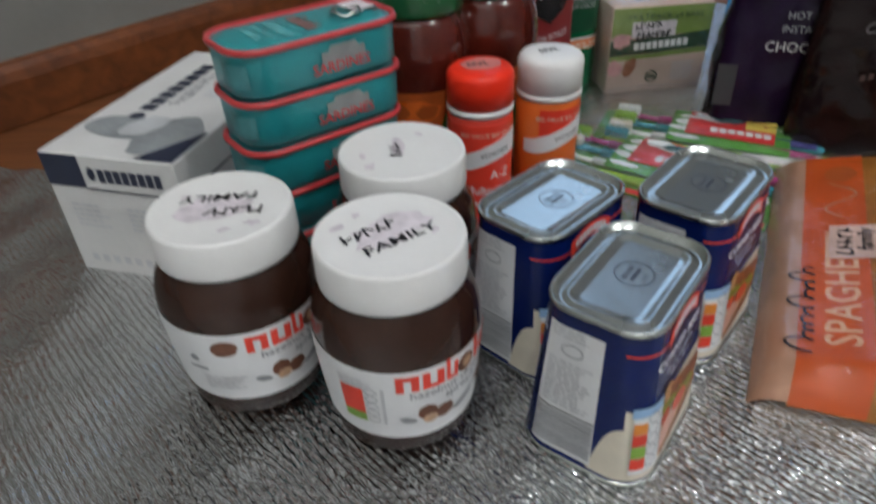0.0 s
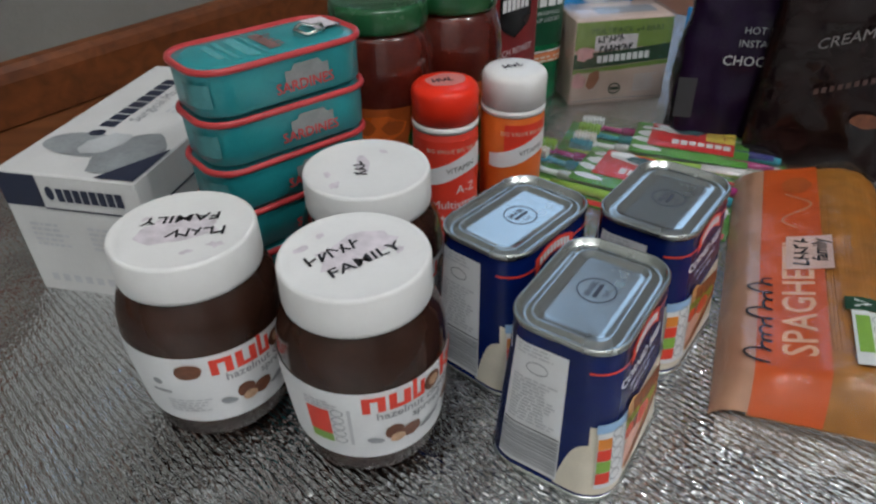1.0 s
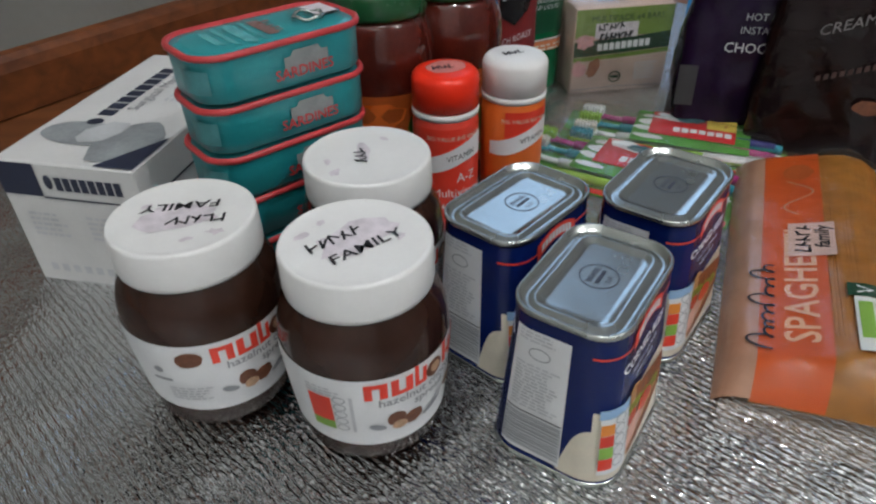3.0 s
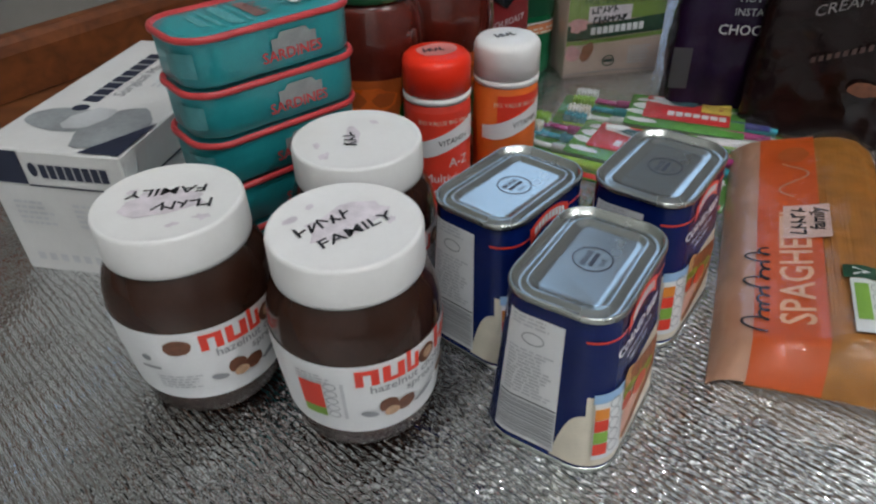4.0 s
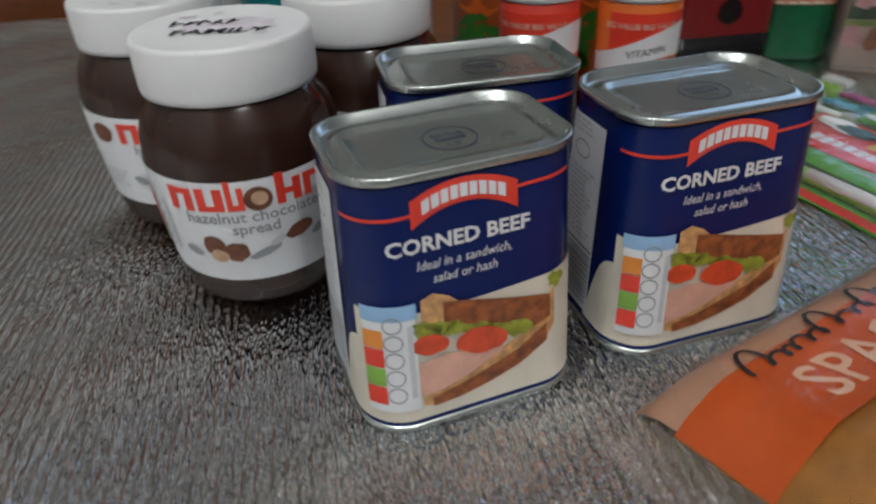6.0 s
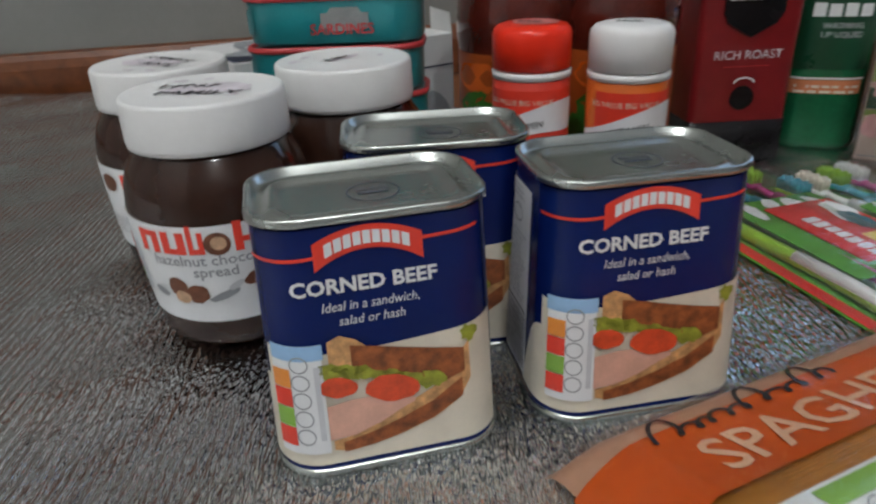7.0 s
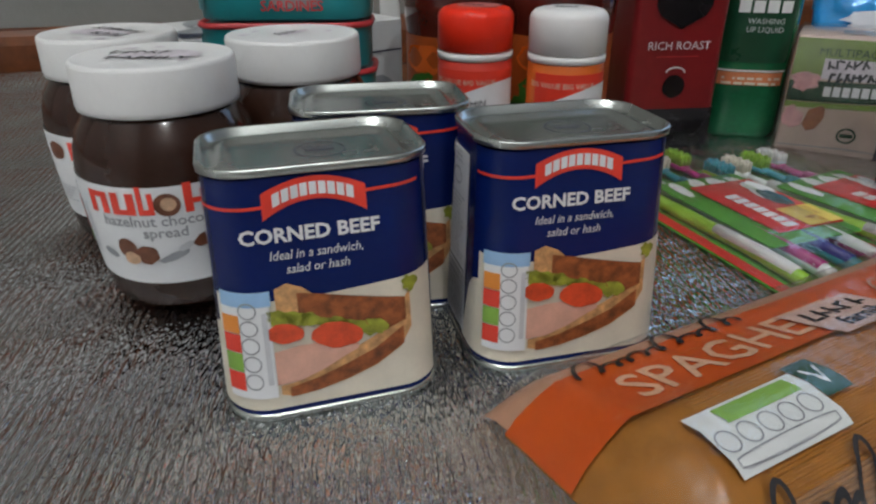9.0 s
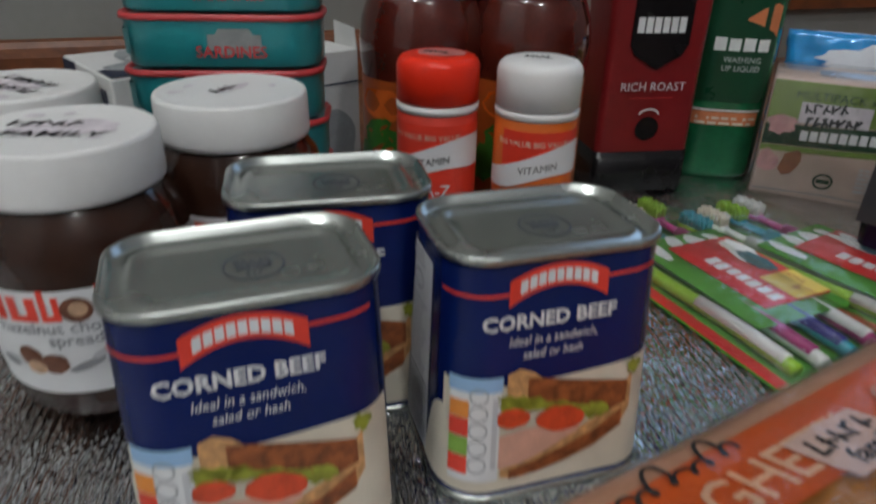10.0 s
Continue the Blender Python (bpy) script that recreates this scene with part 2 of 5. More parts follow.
PACKPEACH = mat("pale_peach_print", (0.46, 0.25, 0.16), 0.4, 0, 0.15, 50)
LABELWHITE = mat("small_label", (0.70, 0.72, 0.70), 0.45, 0, 0.06, 50)
FILM = clear("clear_film", (1, 1, 1), 0.06, 0.02, 0.10)
PACKFILM = clear("pack_film", (1, 1, 1), 0.09, 0.0, 0.03)
MILKFILM = clear("milky_film", (0.75, 0.58, 0.46), 0.10, 0.14)

# ---------- mesh helpers ----------


def thing(name, m, label, category, group=""):
    ob = new(name)
    ob.matrix_world = m
    return tagged(ob, label, category, group)


def part(name, bm, material, parent=None, label="", smooth=True):
    me = bpy.data.meshes.new(name)
    bmesh.ops.recalc_face_normals(bm, faces=bm.faces)
    bm.to_mesh(me)
    bm.free()
    me.materials.append(material)
    for p in me.polygons:
        p.use_smooth = smooth
    ob = new(name, me)
    if parent:
        ob.parent = parent
    if label:
        ob["label"] = label
    return ob


def pieces(name, bm, material, parent, label="", per=1):
    """One part for each block of a row, of so many faces each."""
    faces = list(bm.faces)
    for k in range(0, len(faces), per):
        one = bmesh.new()
        for f in faces[k:k + per]:
            one.faces.new([one.verts.new(v.co) for v in f.verts])
        part(name, one, material, parent, label)
    bm.free()


def loft(loops, close=True, caps=(True, True)):
    """Skin through loops of points."""
    bm = bmesh.new()
    rings = [[bm.verts.new(p) for p in lp] for lp in loops]
    n = len(rings[0])
    for a, b in zip(rings, rings[1:]):
        for i in range(n if close else n - 1):
            bm.faces.new((a[i], a[(i + 1) % n], b[(i + 1) % n], b[i]))
    if caps[0]:
        bm.faces.new(rings[0][::-1])
    if caps[1]:
        bm.faces.new(rings[-1])
    return bm


def turned(profile, seg=64, caps=(True, True), squash=1.0):
    return loft([[(r * math.cos(2 * math.pi * i / seg), squash * r * math.sin(2 * math.pi * i / seg), z) for i in range(seg)] for r, z in profile], True, caps)


def rounded(hx, hy, r, k=8):
    """A rounded rectangle from the middle of its -y side, anticlockwise."""
    pts = [(0.0, -hy)]
    for cx, cy, a0 in ((hx - r, -hy + r, -90), (hx - r, hy - r, 0), (-hx + r, hy - r, 90), (-hx + r, -hy + r, 180)):
        for i in range(k + 1):
            a = radians(a0 + 90 * i / k)
            pts.append((cx + r * math.cos(a), cy + r * math.sin(a)))
    return pts


def slab(hx, hy, r, layers, k=8):
    """A rounded slab: layers of (inset, z)."""
    return loft([[(x, y, z) for x, y in rounded(hx - i, hy - i, max(r - i, 0.0004), k)] for i, z in layers])


def block(hx, hy, z0, z1, bevel=0.001):
    return slab(hx, hy, bevel * 1.5, [(bevel, z0), (0, z0 + bevel), (0, z1 - bevel), (bevel, z1)], 3)


def tube(points, r, seg=10):
    """A round bar along points."""
    loops = []
    for i, p in enumerate(points):
        p = Vector(p)
        d = (Vector(points[min(i + 1, len(points) - 1)]) - Vector(points[max(i - 1, 0)])).normalized()
        a = d.cross(Vector((0, 0, 1)) if abs(d.z) < 0.9 else Vector((1, 0, 0))).normalized()
        b = d.cross(a)
        loops.append([p + r * (a * math.cos(2 * math.pi * k / seg) + b * math.sin(2 * math.pi * k / seg)) for k in range(seg)])
    return loft(loops)


def perimeter(hx, hy, r):
    """Walks a rounded rectangle by arc length from the middle of its -y side: point and outward normal."""
    q = r * math.pi / 2
    legs = [hx - r, q, 2 * (hy - r), q, 2 * (hx - r), q, 2 * (hy - r), q, hx - r]
    total = sum(legs)

    def at(s):
        s %= total
        side, x, y, ang = 0, 0.0, -hy, -90.0
        for i, leg in enumerate(legs):
            if s <= leg or i == 8:
                d = s
                break
            s -= leg
        corners = {1: (hx - r, -hy + r, -90), 3: (hx - r, hy - r, 0), 5: (-hx + r, hy - r, 90), 7: (-hx + r, -hy + r, 180)}
        if i in corners:
            cx, cy, a0 = corners[i]
            a = radians(a0 + 90 * d / q)
            return cx + r * math.cos(a), cy + r * math.sin(a), math.cos(a), math.sin(a)
        return {0: (d, -hy, 0, -1), 2: (hx, -hy + r + d, 1, 0), 4: (hx - r - d, hy, 0, 1), 6: (-hx, hy - r - d, -1, 0), 8: (-hx + r + d, -hy, 0, -1)}[i]

    return at


def flat(origin=(0, 0, 0), u=(1, 0, 0), v=(0, 0, 1), normal=(0, -1, 0)):
    """A flat face to print on."""
    o, u, v, n = (Vector(a) for a in (origin, u, v, normal))
    return lambda s, z, off: o + u * s + v * z + n * off


def strip(surf, cols, off=0.0003, rows=1):
    """Print on a surface: columns of (s, low, high)."""
    bm = bmesh.new()
    grid = [[bm.verts.new(surf(s, lo + (hi - lo) * k / rows, off)) for k in range(rows + 1)] for s, lo, hi in cols]
    for a, b in zip(grid, grid[1:]):
        for k in range(rows):
            if (a[k].co - a[k + 1].co).length > 1e-7 or (b[k].co - b[k + 1].co).length > 1e-7:
                bm.faces.new((a[k], b[k], b[k + 1], a[k + 1]))
    return bm


def rect(surf, s0, s1, z0, z1, off=0.0003, n=12, rows=4):
    return strip(surf, [(s0 + (s1 - s0) * i / n, z0, z1) for i in range(n + 1)], off, rows)


def blob(surf, s, z, a, b, off=0.0006, turn=0.0, seg=20, wobble=0.0, seed=0):
    """A printed oval, its edge uneven where wobble is given."""
    rng = random.Random(seed)
    bm = bmesh.new()
    c, sn = math.cos(radians(turn)), math.sin(radians(turn))
    ring = []
    for i in range(seg):
        t = 2 * math.pi * i / seg
        k = 1 + wobble * rng.uniform(-1, 1)
        x, y = a * k * math.cos(t), b * k * math.sin(t)
        ring.append(bm.verts.new(surf(s + c * x - sn * y, z + sn * x + c * y, off)))
    mid = bm.verts.new(surf(s, z, off))
    for i in range(seg):
        bm.faces.new((ring[i], ring[(i + 1) % seg], mid))
    return bm


def bars(surf, s, z, width, height, count, off=0.0006, gap=0.16, rise=0.0, ragged=0.0, seed=1):
    """A row of plain bars, one for each unread character."""
    rng = random.Random(seed)
    bm = bmesh.new()
    w = width / count
    for i in range(count):
        x0, cw = s + i * w, w * (1 - gap)
        lo = z + rise * i
        h = height * (1 - ragged * rng.random())
        bm.faces.new([bm.verts.new(surf(x0 + p, lo + q, off)) for p, q in ((0, 0), (cw, 0), (cw, h), (0, h))])
    return bm


def rows_of_print(surf, s0, s1, z0, z1, count, off=0.0005, seed=1):
    """Lines of fine print as thin bars of uneven length."""
    rng = random.Random(seed)
    bm = bmesh.new()
    p = (z1 - z0) / count
    for i in range(count):
        x = s0
        end = s1 - (s1 - s0) * 0.3 * rng.random()
        while x < end:
            w = (s1 - s0) * rng.uniform(0.08, 0.25)
            x1 = min(x + w, end)
            bm.faces.new([bm.verts.new(surf(a, b, off)) for a, b in ((x, z0 + i * p), (x1, z0 + i * p), (x1, z0 + i * p + p * 0.5), (x, z0 + i * p + p * 0.5))])
            x = x1 + (s1 - s0) * 0.04
    return bm


def lettering(surf, words, s, z, size, off=0.0007, align="CENTER", shear=0.0, bold=0.0, squeeze=1.0, arch=0.0):
    """Words in the built-in font, laid on a surface."""
    cu = bpy.data.curves.new("words", "FONT")
    cu.body, cu.size, cu.align_x, cu.shear, cu.offset, cu.resolution_u = words, 1.0, align, shear, bold, 2
    ob = bpy.data.objects.new("words", cu)
    scene.collection.objects.link(ob)
    me = bpy.data.meshes.new_from_object(ob.evaluated_get(bpy.context.evaluated_depsgraph_get()))
    bpy.data.objects.remove(ob)
    bpy.data.curves.remove(cu)
    bm = bmesh.new()
    bm.from_mesh(me)
    bpy.data.meshes.remove(me)
    for v in bm.verts:
        x = v.co.x * size * squeeze
        v.co = surf(s + x, z + v.co.y * size - arch * x * x, off)
    return bm


def line(surf, pts, w, off=0.0007):
    """A pen stroke through points of a surface."""
    bm = bmesh.new()
    prev = None
    for i, (x, y) in enumerate(pts):
        x0, y0 = pts[max(i - 1, 0)]
        x1, y1 = pts[min(i + 1, len(pts) - 1)]
        dx, dy = x1 - x0, y1 - y0
        d = math.hypot(dx, dy) or 1
        a = bm.verts.new(surf(x - dy / d * w / 2, y + dx / d * w / 2, off))
        b = bm.verts.new(surf(x + dy / d * w / 2, y - dx / d * w / 2, off))
        if prev:
            bm.faces.new((prev[0], prev[1], b, a))
        prev = (a, b)
    return bm


def scrawl(surf, s, z, width, height, count, w, off=0.0007, rise=0.0, seed=1):
    """A row of upright pen bars for a handwritten name that is not spelled out."""
    rng = random.Random(seed)
    bm = bmesh.new()
    step = width / count
    for i in range(count):
        x = s + step * i
        y = z + rise * i
        lean = rng.uniform(-0.15, 0.3) * height
        for (ax, ay), (bx, by) in (((x, y), (x + lean, y + height * rng.uniform(0.75, 1))), ((x, y + height * rng.uniform(0, 0.9)), (x + step * 0.75, y + height * rng.uniform(0, 0.9)))):
            dx, dy = bx - ax, by - ay
            d = math.hypot(dx, dy)
            nx, ny = -dy / d * w / 2, dx / d * w / 2
            bm.faces.new([bm.verts.new(surf(p, q, off)) for p, q in ((ax + nx, ay + ny), (ax - nx, ay - ny), (bx - nx, by - ny), (bx + nx, by + ny))])
    return bm


def script(surf, s, z, width, height, loops, w, off, seed):
    """A band of looping brush strokes in place of a script word."""
    rng = random.Random(seed)
    pts, x = [], s
    for i in range(loops):
        h = height * (1.25 if i in (0, 5, loops - 2) else rng.uniform(0.35, 0.65))
        step = width / loops * rng.uniform(0.7, 1.35)
        for q in range(14):
            t = 2 * math.pi * q / 14
            up = h * 0.5 * (1 - math.cos(t))
            pts.append((x + step * q / 14 - 0.28 * step * math.sin(t) + 0.35 * up, z + up - (0.15 * height if i % 3 == 1 else 0) * math.sin(t / 2)))
        x += step
    return line(surf, pts, w, off)


# ---------- structure ----------
def box_at(a0, a1, b0, b1, z0, z1):
    bm = bmesh.new()
    vs = [bm.verts.new(room(a, b, z)) for z in (z0, z1) for a, b in ((a0, b0), (a1, b0), (a1, b1), (a0, b1))]
    for f in ((3, 2, 1, 0), (4, 5, 6, 7), (0, 1, 5, 4), (1, 2, 6, 5), (2, 3, 7, 6), (3, 0, 4, 7)):
        bm.faces.new([vs[i] for i in f])
    return bm


def structure(name, bm, material, label):
    return tagged(part(name, bm, material, None, "", False), label, "", "", "structure")


A0, A1, B1, TOP = -1.6, 2.6, 3.0, 2.4
D0, D1, DTOP, DLOW = 0.93, 2.0, 2.0, 0.07
structure("floor", box_at(A0, A1, 0, B1, -0.05, -0.006), BOARD, "reddish brown wooden floor under the foil sheet")
structure("ceiling", box_at(A0, A1, 0, B1, TOP, TOP + 0.05), CEIL, "plain pale ceiling")
bm = box_at(A0, D0, -0.1, 0, -0.05, TOP)
for extra in (box_at(D1, A1, -0.1, 0, -0.05, TOP), box_at(D0, D1, -0.1, 0, DTOP, TOP), box_at(D0, D1, -0.1, 0, -0.05, DLOW)):
    me = bpy.data.meshes.new("join")
    extra.to_mesh(me)
    extra.free()
    bm.from_mesh(me)
    bpy.data.meshes.remove(me)
structure("wall_west", bm, WALL, "unseen wall toned to shape bounced light with a glazed opening")
# These three walls stay out of view; their tones steer the bounced light.
structure("wall_north", box_at(A1, A1 + 0.1, 0, B1, -0.05, TOP), WALL_DIM, "unseen wall toned to shape bounced light")
structure("wall_south", box_at(A0 - 0.1, A0, 0, B1, -0.05, TOP), WALL_BOUNCE, "unseen wall toned to shape bounced light")
structure("wall_east", box_at(A0, A1, B1, B1 + 0.1, -0.05, TOP), WALL_DIM, "unseen wall toned to shape bounced light")


def skirting(a0, a1):
    prof = [(0.0, -0.004), (0.016, -0.004), (0.016, 0.040), (0.013, 0.050), (0.008, 0.056), (0.0, 0.058)]
    return loft([[room(a, b, z) for b, z in prof] for a in (a0, a1)])


structure("baseboard", skirting(A0 + 0.002, D0 - 0.05), SKIRT, "dark reddish brown stained wooden skirting board")
win = structure("window_1", box_at(D0 - 0.045, D0 + 0.02, -0.05, 0.012, DLOW, DTOP + 0.04), SKIRT, "glazed opening with dark wooden frame and bluish daylight")
for a0, a1, z0, z1 in ((D1 - 0.02, D1 + 0.045, DLOW, DTOP + 0.04), (D0 + 0.02, D1 - 0.02, DTOP - 0.02, DTOP + 0.04), (D0 + 0.02, D1 - 0.02, DLOW, DLOW + 0.03)):
    part("window_frame", box_at(a0, a1, -0.05, 0.012, z0, z1), SKIRT, win, "", False)
GLASS = clear("pane_glass", (0.9, 0.95, 1.0), 0.02, 0.02)
pane = part("pane", box_at(D0 + 0.02, D1 - 0.02, -0.03, -0.026, DLOW + 0.03, DTOP - 0.02), GLASS, win, "clear glass pane", False)
pane.visible_shadow = False
sky = structure("backdrop", box_at(D0 - 2.0, D1 + 9.0, -1.02, -1.0, -1.0, 9.0), glow_mat("evening_sky", (0.46, 0.67, 1.0), 2.2), "pale blue daylight outside the glass")
# Unseen cups added at both lamp spots.
for spot in LAMP_SPOTS:
    fit = thing("unseen_ceiling_light", Matrix.Translation((spot.x, spot.y, TOP)), "small round unseen ceiling light with a white cup", "ceiling light")
    part("cup", turned([(0.05, -0.001), (0.055, -0.02), (0.056, -0.10), (0.053, -0.10), (0.05, -0.03), (0.0, -0.025)], 32, (True, False)), WHITE, fit)


def foil_sheet():
    """Bubble foil spread over the floor, rucked into low waves towards the wall."""
    na, nb = 260, 210
    a0, a1, b1 = -1.05, 0.80, 1.55
    bm = bmesh.new()
    grid = []
    for i in range(na + 1):
        row = []
        a = a0 + (a1 - a0) * i / na
        for j in range(nb + 1):
            b0 = float(np.interp(a, (-1.0, -0.32, -0.06, 0.0, 0.1, 0.3, 0.8), (0.03, 0.035, 0.10, 0.25, 0.36, 0.42, 0.45)))
            b = b0 + (b1 - b0) * (j / nb)
            k = min(1.0, max(0.0, (0.52 - b) / 0.36))
            k = k * k * (3 - 2 * k)
            edge = min(1.0, max(0.0, 1 - (b - b0) / 0.10)) * min(1.0, max(0.25, (0.1 - a) / 0.3))
            w = 0.5 + 0.5 * math.sin(b * 95 + 1.6 * math.sin(a * 6.0) + a * 14)
            z = -0.0012 + k * (0.0045 * w + 0.004 * noise.noise((a * 9, b * 9, 0))) + edge * edge * (0.013 + 0.006 * noise.noise((a * 5, 3, 0)))
            z += 0.0006 * noise.noise((a * 40, b * 40, 4))
            bb = b + 0.012 * noise.noise((a * 4, 7, 0)) * edge
            row.append(bm.verts.new(room(a, bb, z)))
        grid.append(row)
    for p, q in zip(grid, grid[1:]):
        for j in range(nb):
            bm.faces.new((p[j], q[j], q[j + 1], p[j + 1]))
    ob = part("foil_sheet", bm, FOIL)
    ob.modifiers.new("thickness", "SOLIDIFY").thickness = -0.0015
    return tagged(ob, "silver bubble foil sheet rucked into low waves on the floor", "foil sheet")


foil_sheet()

# ---------- tins of corned beef ----------
CAN_H = 0.097


def can_surface(top=(0.0391, 0.0263), low=(0.0419, 0.0341)):
    hx0, hy0, r0 = 0.042, 0.031, 0.017
    at = perimeter(hx0, hy0, r0)

    def surf(s, z, off):
        k = min(1.0, max(0.0, z / CAN_H))
        kx = (low[0] + (top[0] - low[0]) * k) / hx0
        ky = (low[1] + (top[1] - low[1]) * k) / hy0
        x, y, nx, ny = at(s)
        return Vector((x * kx + nx * off, y * ky + ny * off, z))

    return surf


def corned_beef_tin(m, label):
    can = thing("food_tin", m, label, "food tin", "tins of corned beef")
    surf = can_surface()
    n = 96
    total = 4 * (0.042 - 0.017 + 0.031 - 0.017) + 2 * math.pi * 0.017
    loop = lambda z, off: [surf(total * i / n, z, off) for i in range(n)]
    body = part("body", loft([loop(0.0022, 0), loop(0.03, 0), loop(0.06, 0), loop(CAN_H - 0.004, 0)], True, (False, False)), NAVY, can, "navy printed tin wall")
    part("bottom_rim", loft([loop(0.006, -0.006), loop(0.001, -0.004), loop(0, 0.0002), loop(0.0008, 0.0008), loop(0.0020, 0.0009), loop(0.0030, 0.0)]), TIN, can)
    lid = [loop(CAN_H - 0.0034, 0.0), loop(CAN_H - 0.0028, 0.0012), loop(CAN_H - 0.0006, 0.0013), loop(CAN_H, 0.0006), loop(CAN_H - 0.0004, -0.0004), loop(CAN_H - 0.0034, -0.0012)]
    for off, z in ((-0.005, 0.0036), (-0.0068, 0.0024), (-0.0085, 0.0024), (-0.0100, 0.0038), (-0.0135, 0.0040)):
        lid.append(loop(CAN_H - z, off))
    lid_part = part("lid", loft(lid, True, (False, True)), TIN, can, "bare tinplate lid with a raised bead")
    tin_wall = surf
    surf = lambda s, z, off: tin_wall(s * 0.965 - 0.0032, z * 1.05 + 0.0026 * min(1, z / 0.03), off)        # the print on the wall
    top = flat((0.0035, 0.0, CAN_H - 0.0040), (1, 0, 0), (0, 1, 0), (0, 0, 1))
    ring = [(0.0092 * math.cos(t * math.pi / 18), 0.0092 * math.sin(t * math.pi / 18)) for t in range(37)]
    part("stamp", line(top, ring, 0.0006, 0.0002), STAMP, lid_part, "round ink stamp")
    part("lettering", lettering(top, "BRASIL", 0, 0.0015, 0.0042, 0.0002), STAMP, lid_part)
    part("lettering", lettering(top, "S.I.F.", 0, -0.0062, 0.0034, 0.0002), STAMP, lid_part)
    part("lettering", bars(top, -0.0055, -0.0018, 0.011, 0.002, 7, 0.0002), STAMP, lid_part)
    # front print
    cream = [(s / 1000, 0.0045, 0.0435 + 0.0022 * math.sin((s + 10) / 30) + 0.0000018 * (s - 10) ** 2) for s in range(-43, 49, 3)]
    part("label", strip(surf, cream, 0.00035, 4), CREAM, body, "cream lower panel")
    pale = [(-0.0405 - i * 0.0014, 0.0045, 0.0045 + 0.0305 * math.cos(min(1, (i / 13) ** 1.6) * math.pi / 2)) for i in range(14)]
    part("label", strip(surf, pale, 0.00035, 3), CREAM, body)
    part("band", line(surf, [(-0.046 + i * 0.0012, 0.0768 + 0.000002 * (i - 10) ** 2) for i in range(24)], 0.0011, 0.0005), RED, body, "thin red line")
    part("band", line(surf, [(0.016 + i * 0.0012, 0.0790 + 0.00006 * i) for i in range(22)], 0.0011, 0.0005), RED, body)
    arc = [(x / 1000, 0.0783 - 0.0058 * (x / 19.5) ** 2, 0.0858 - 0.0044 * (x / 19.5) ** 2) for x in [-19.5 + 39 * i / 20 for i in range(21)]]
    part("banner", strip(surf, arc, 0.0006, 2), RED, body, "red arched banner")
    pieces("banner_bar", bars(lambda s, z, o: surf(s, z - 0.0050 * (s / 0.0195) ** 2, o), -0.0155, 0.0799, 0.0310, 0.0042, 9, 0.0009, 0.2), PAPER, body)
    part("lettering", lettering(surf, "CORNED BEEF", -0.0025, 0.0650, 0.0068, 0.0006, bold=0.03, squeeze=1.20), PAPER, body)
    part("lettering", lettering(surf, "Ideal in a sandwich,", -0.001, 0.0588, 0.0046, 0.0006, shear=0.2), PAPER, body)
    part("lettering", lettering(surf, "salad or hash", -0.001, 0.0537, 0.0046, 0.0006, shear=0.2), PAPER, body)
    # sandwich picture
    whole = surf
    surf = lambda s, z, off: whole(s * 1.16 - 0.0045, z * 1.10 + 0.0026, off)
    wedge = lambda pts: [(a / 1000, lo / 1000, hi / 1000) for a, lo, hi in pts]
    part("bread", strip(surf, wedge([(-13, 6.5, 9.5), (-8, 5.2, 10), (0, 6, 13.5), (10, 8, 17), (20, 11, 21), (29, 16, 30), (33, 22, 35)]), 0.0006, 2), CRUMB, body)
    part("bread_crust", strip(surf, wedge([(-10, 5.4, 8.6), (0, 6.2, 10.5), (10, 8.4, 13.5), (20, 11.5, 17), (30, 17, 23)]), 0.0009, 2), BREAD, body)
    part("meat", strip(surf, wedge([(-14, 10, 21), (-6, 10.5, 22), (2, 13, 22), (10, 16.5, 20.5), (14, 18, 19.5)]), 0.0010, 2), HAM, body)
    part("bread", strip(surf, wedge([(-12, 33, 42), (-8, 34, 43.5), (-3, 33, 41.5), (0, 33, 39)]), 0.0010, 2), CRUMB, body)
    part("bread_crust", strip(surf, wedge([(-5, 31, 40), (3, 27, 38.5), (12, 24, 36.5), (22, 22, 34.5), (31, 25, 33)]), 0.0011, 2), BREAD, body)
    for i, (s, z, a, b) in enumerate(((-11, 32.5, 4.5, 2.6), (-6, 31.5, 5, 2.5), (0, 30, 5, 2.2), (7, 28, 5, 2), (14, 26, 5, 2.2), (20, 24, 4.5, 2.5), (33, 38, 2.5, 2.8))):
        part("lettuce", blob(surf, s / 1000, z / 1000, a / 1000, b / 1000, 0.0013, -15, 14, 0.4, i), LETTUCE, body)
    for s, z, a, b in ((-10, 27, 6.0, 3.4), (7, 24.0, 8.5, 4.4)):
        part("tomato", blob(surf, s / 1000, z / 1000, a / 1000, b / 1000, 0.0015, -8, 18, 0.08), TOMATO, body)
    surf = whole
    # nutrition panel
    surf = lambda s, z, off: whole(s * 0.95 - 0.0045, z, off)
    part("nutrition_panel", rect(surf, -0.0372, -0.0165, 0.0430, 0.0485, 0.0010), PALEBLUE, body)
    part("nutrition_panel", rect(surf, -0.0365, -0.0172, 0.0095, 0.0432, 0.0013), PAPER, body)
    for z, c in ((0.0335, ORANGE_P), (0.0265, RED), (0.0195, GREEN_P), (0.0125, RED)):
        part("nutrition_block", rect(surf, -0.0362, -0.0290, z, z + 0.0067, 0.0016, 4, 1), c, body)
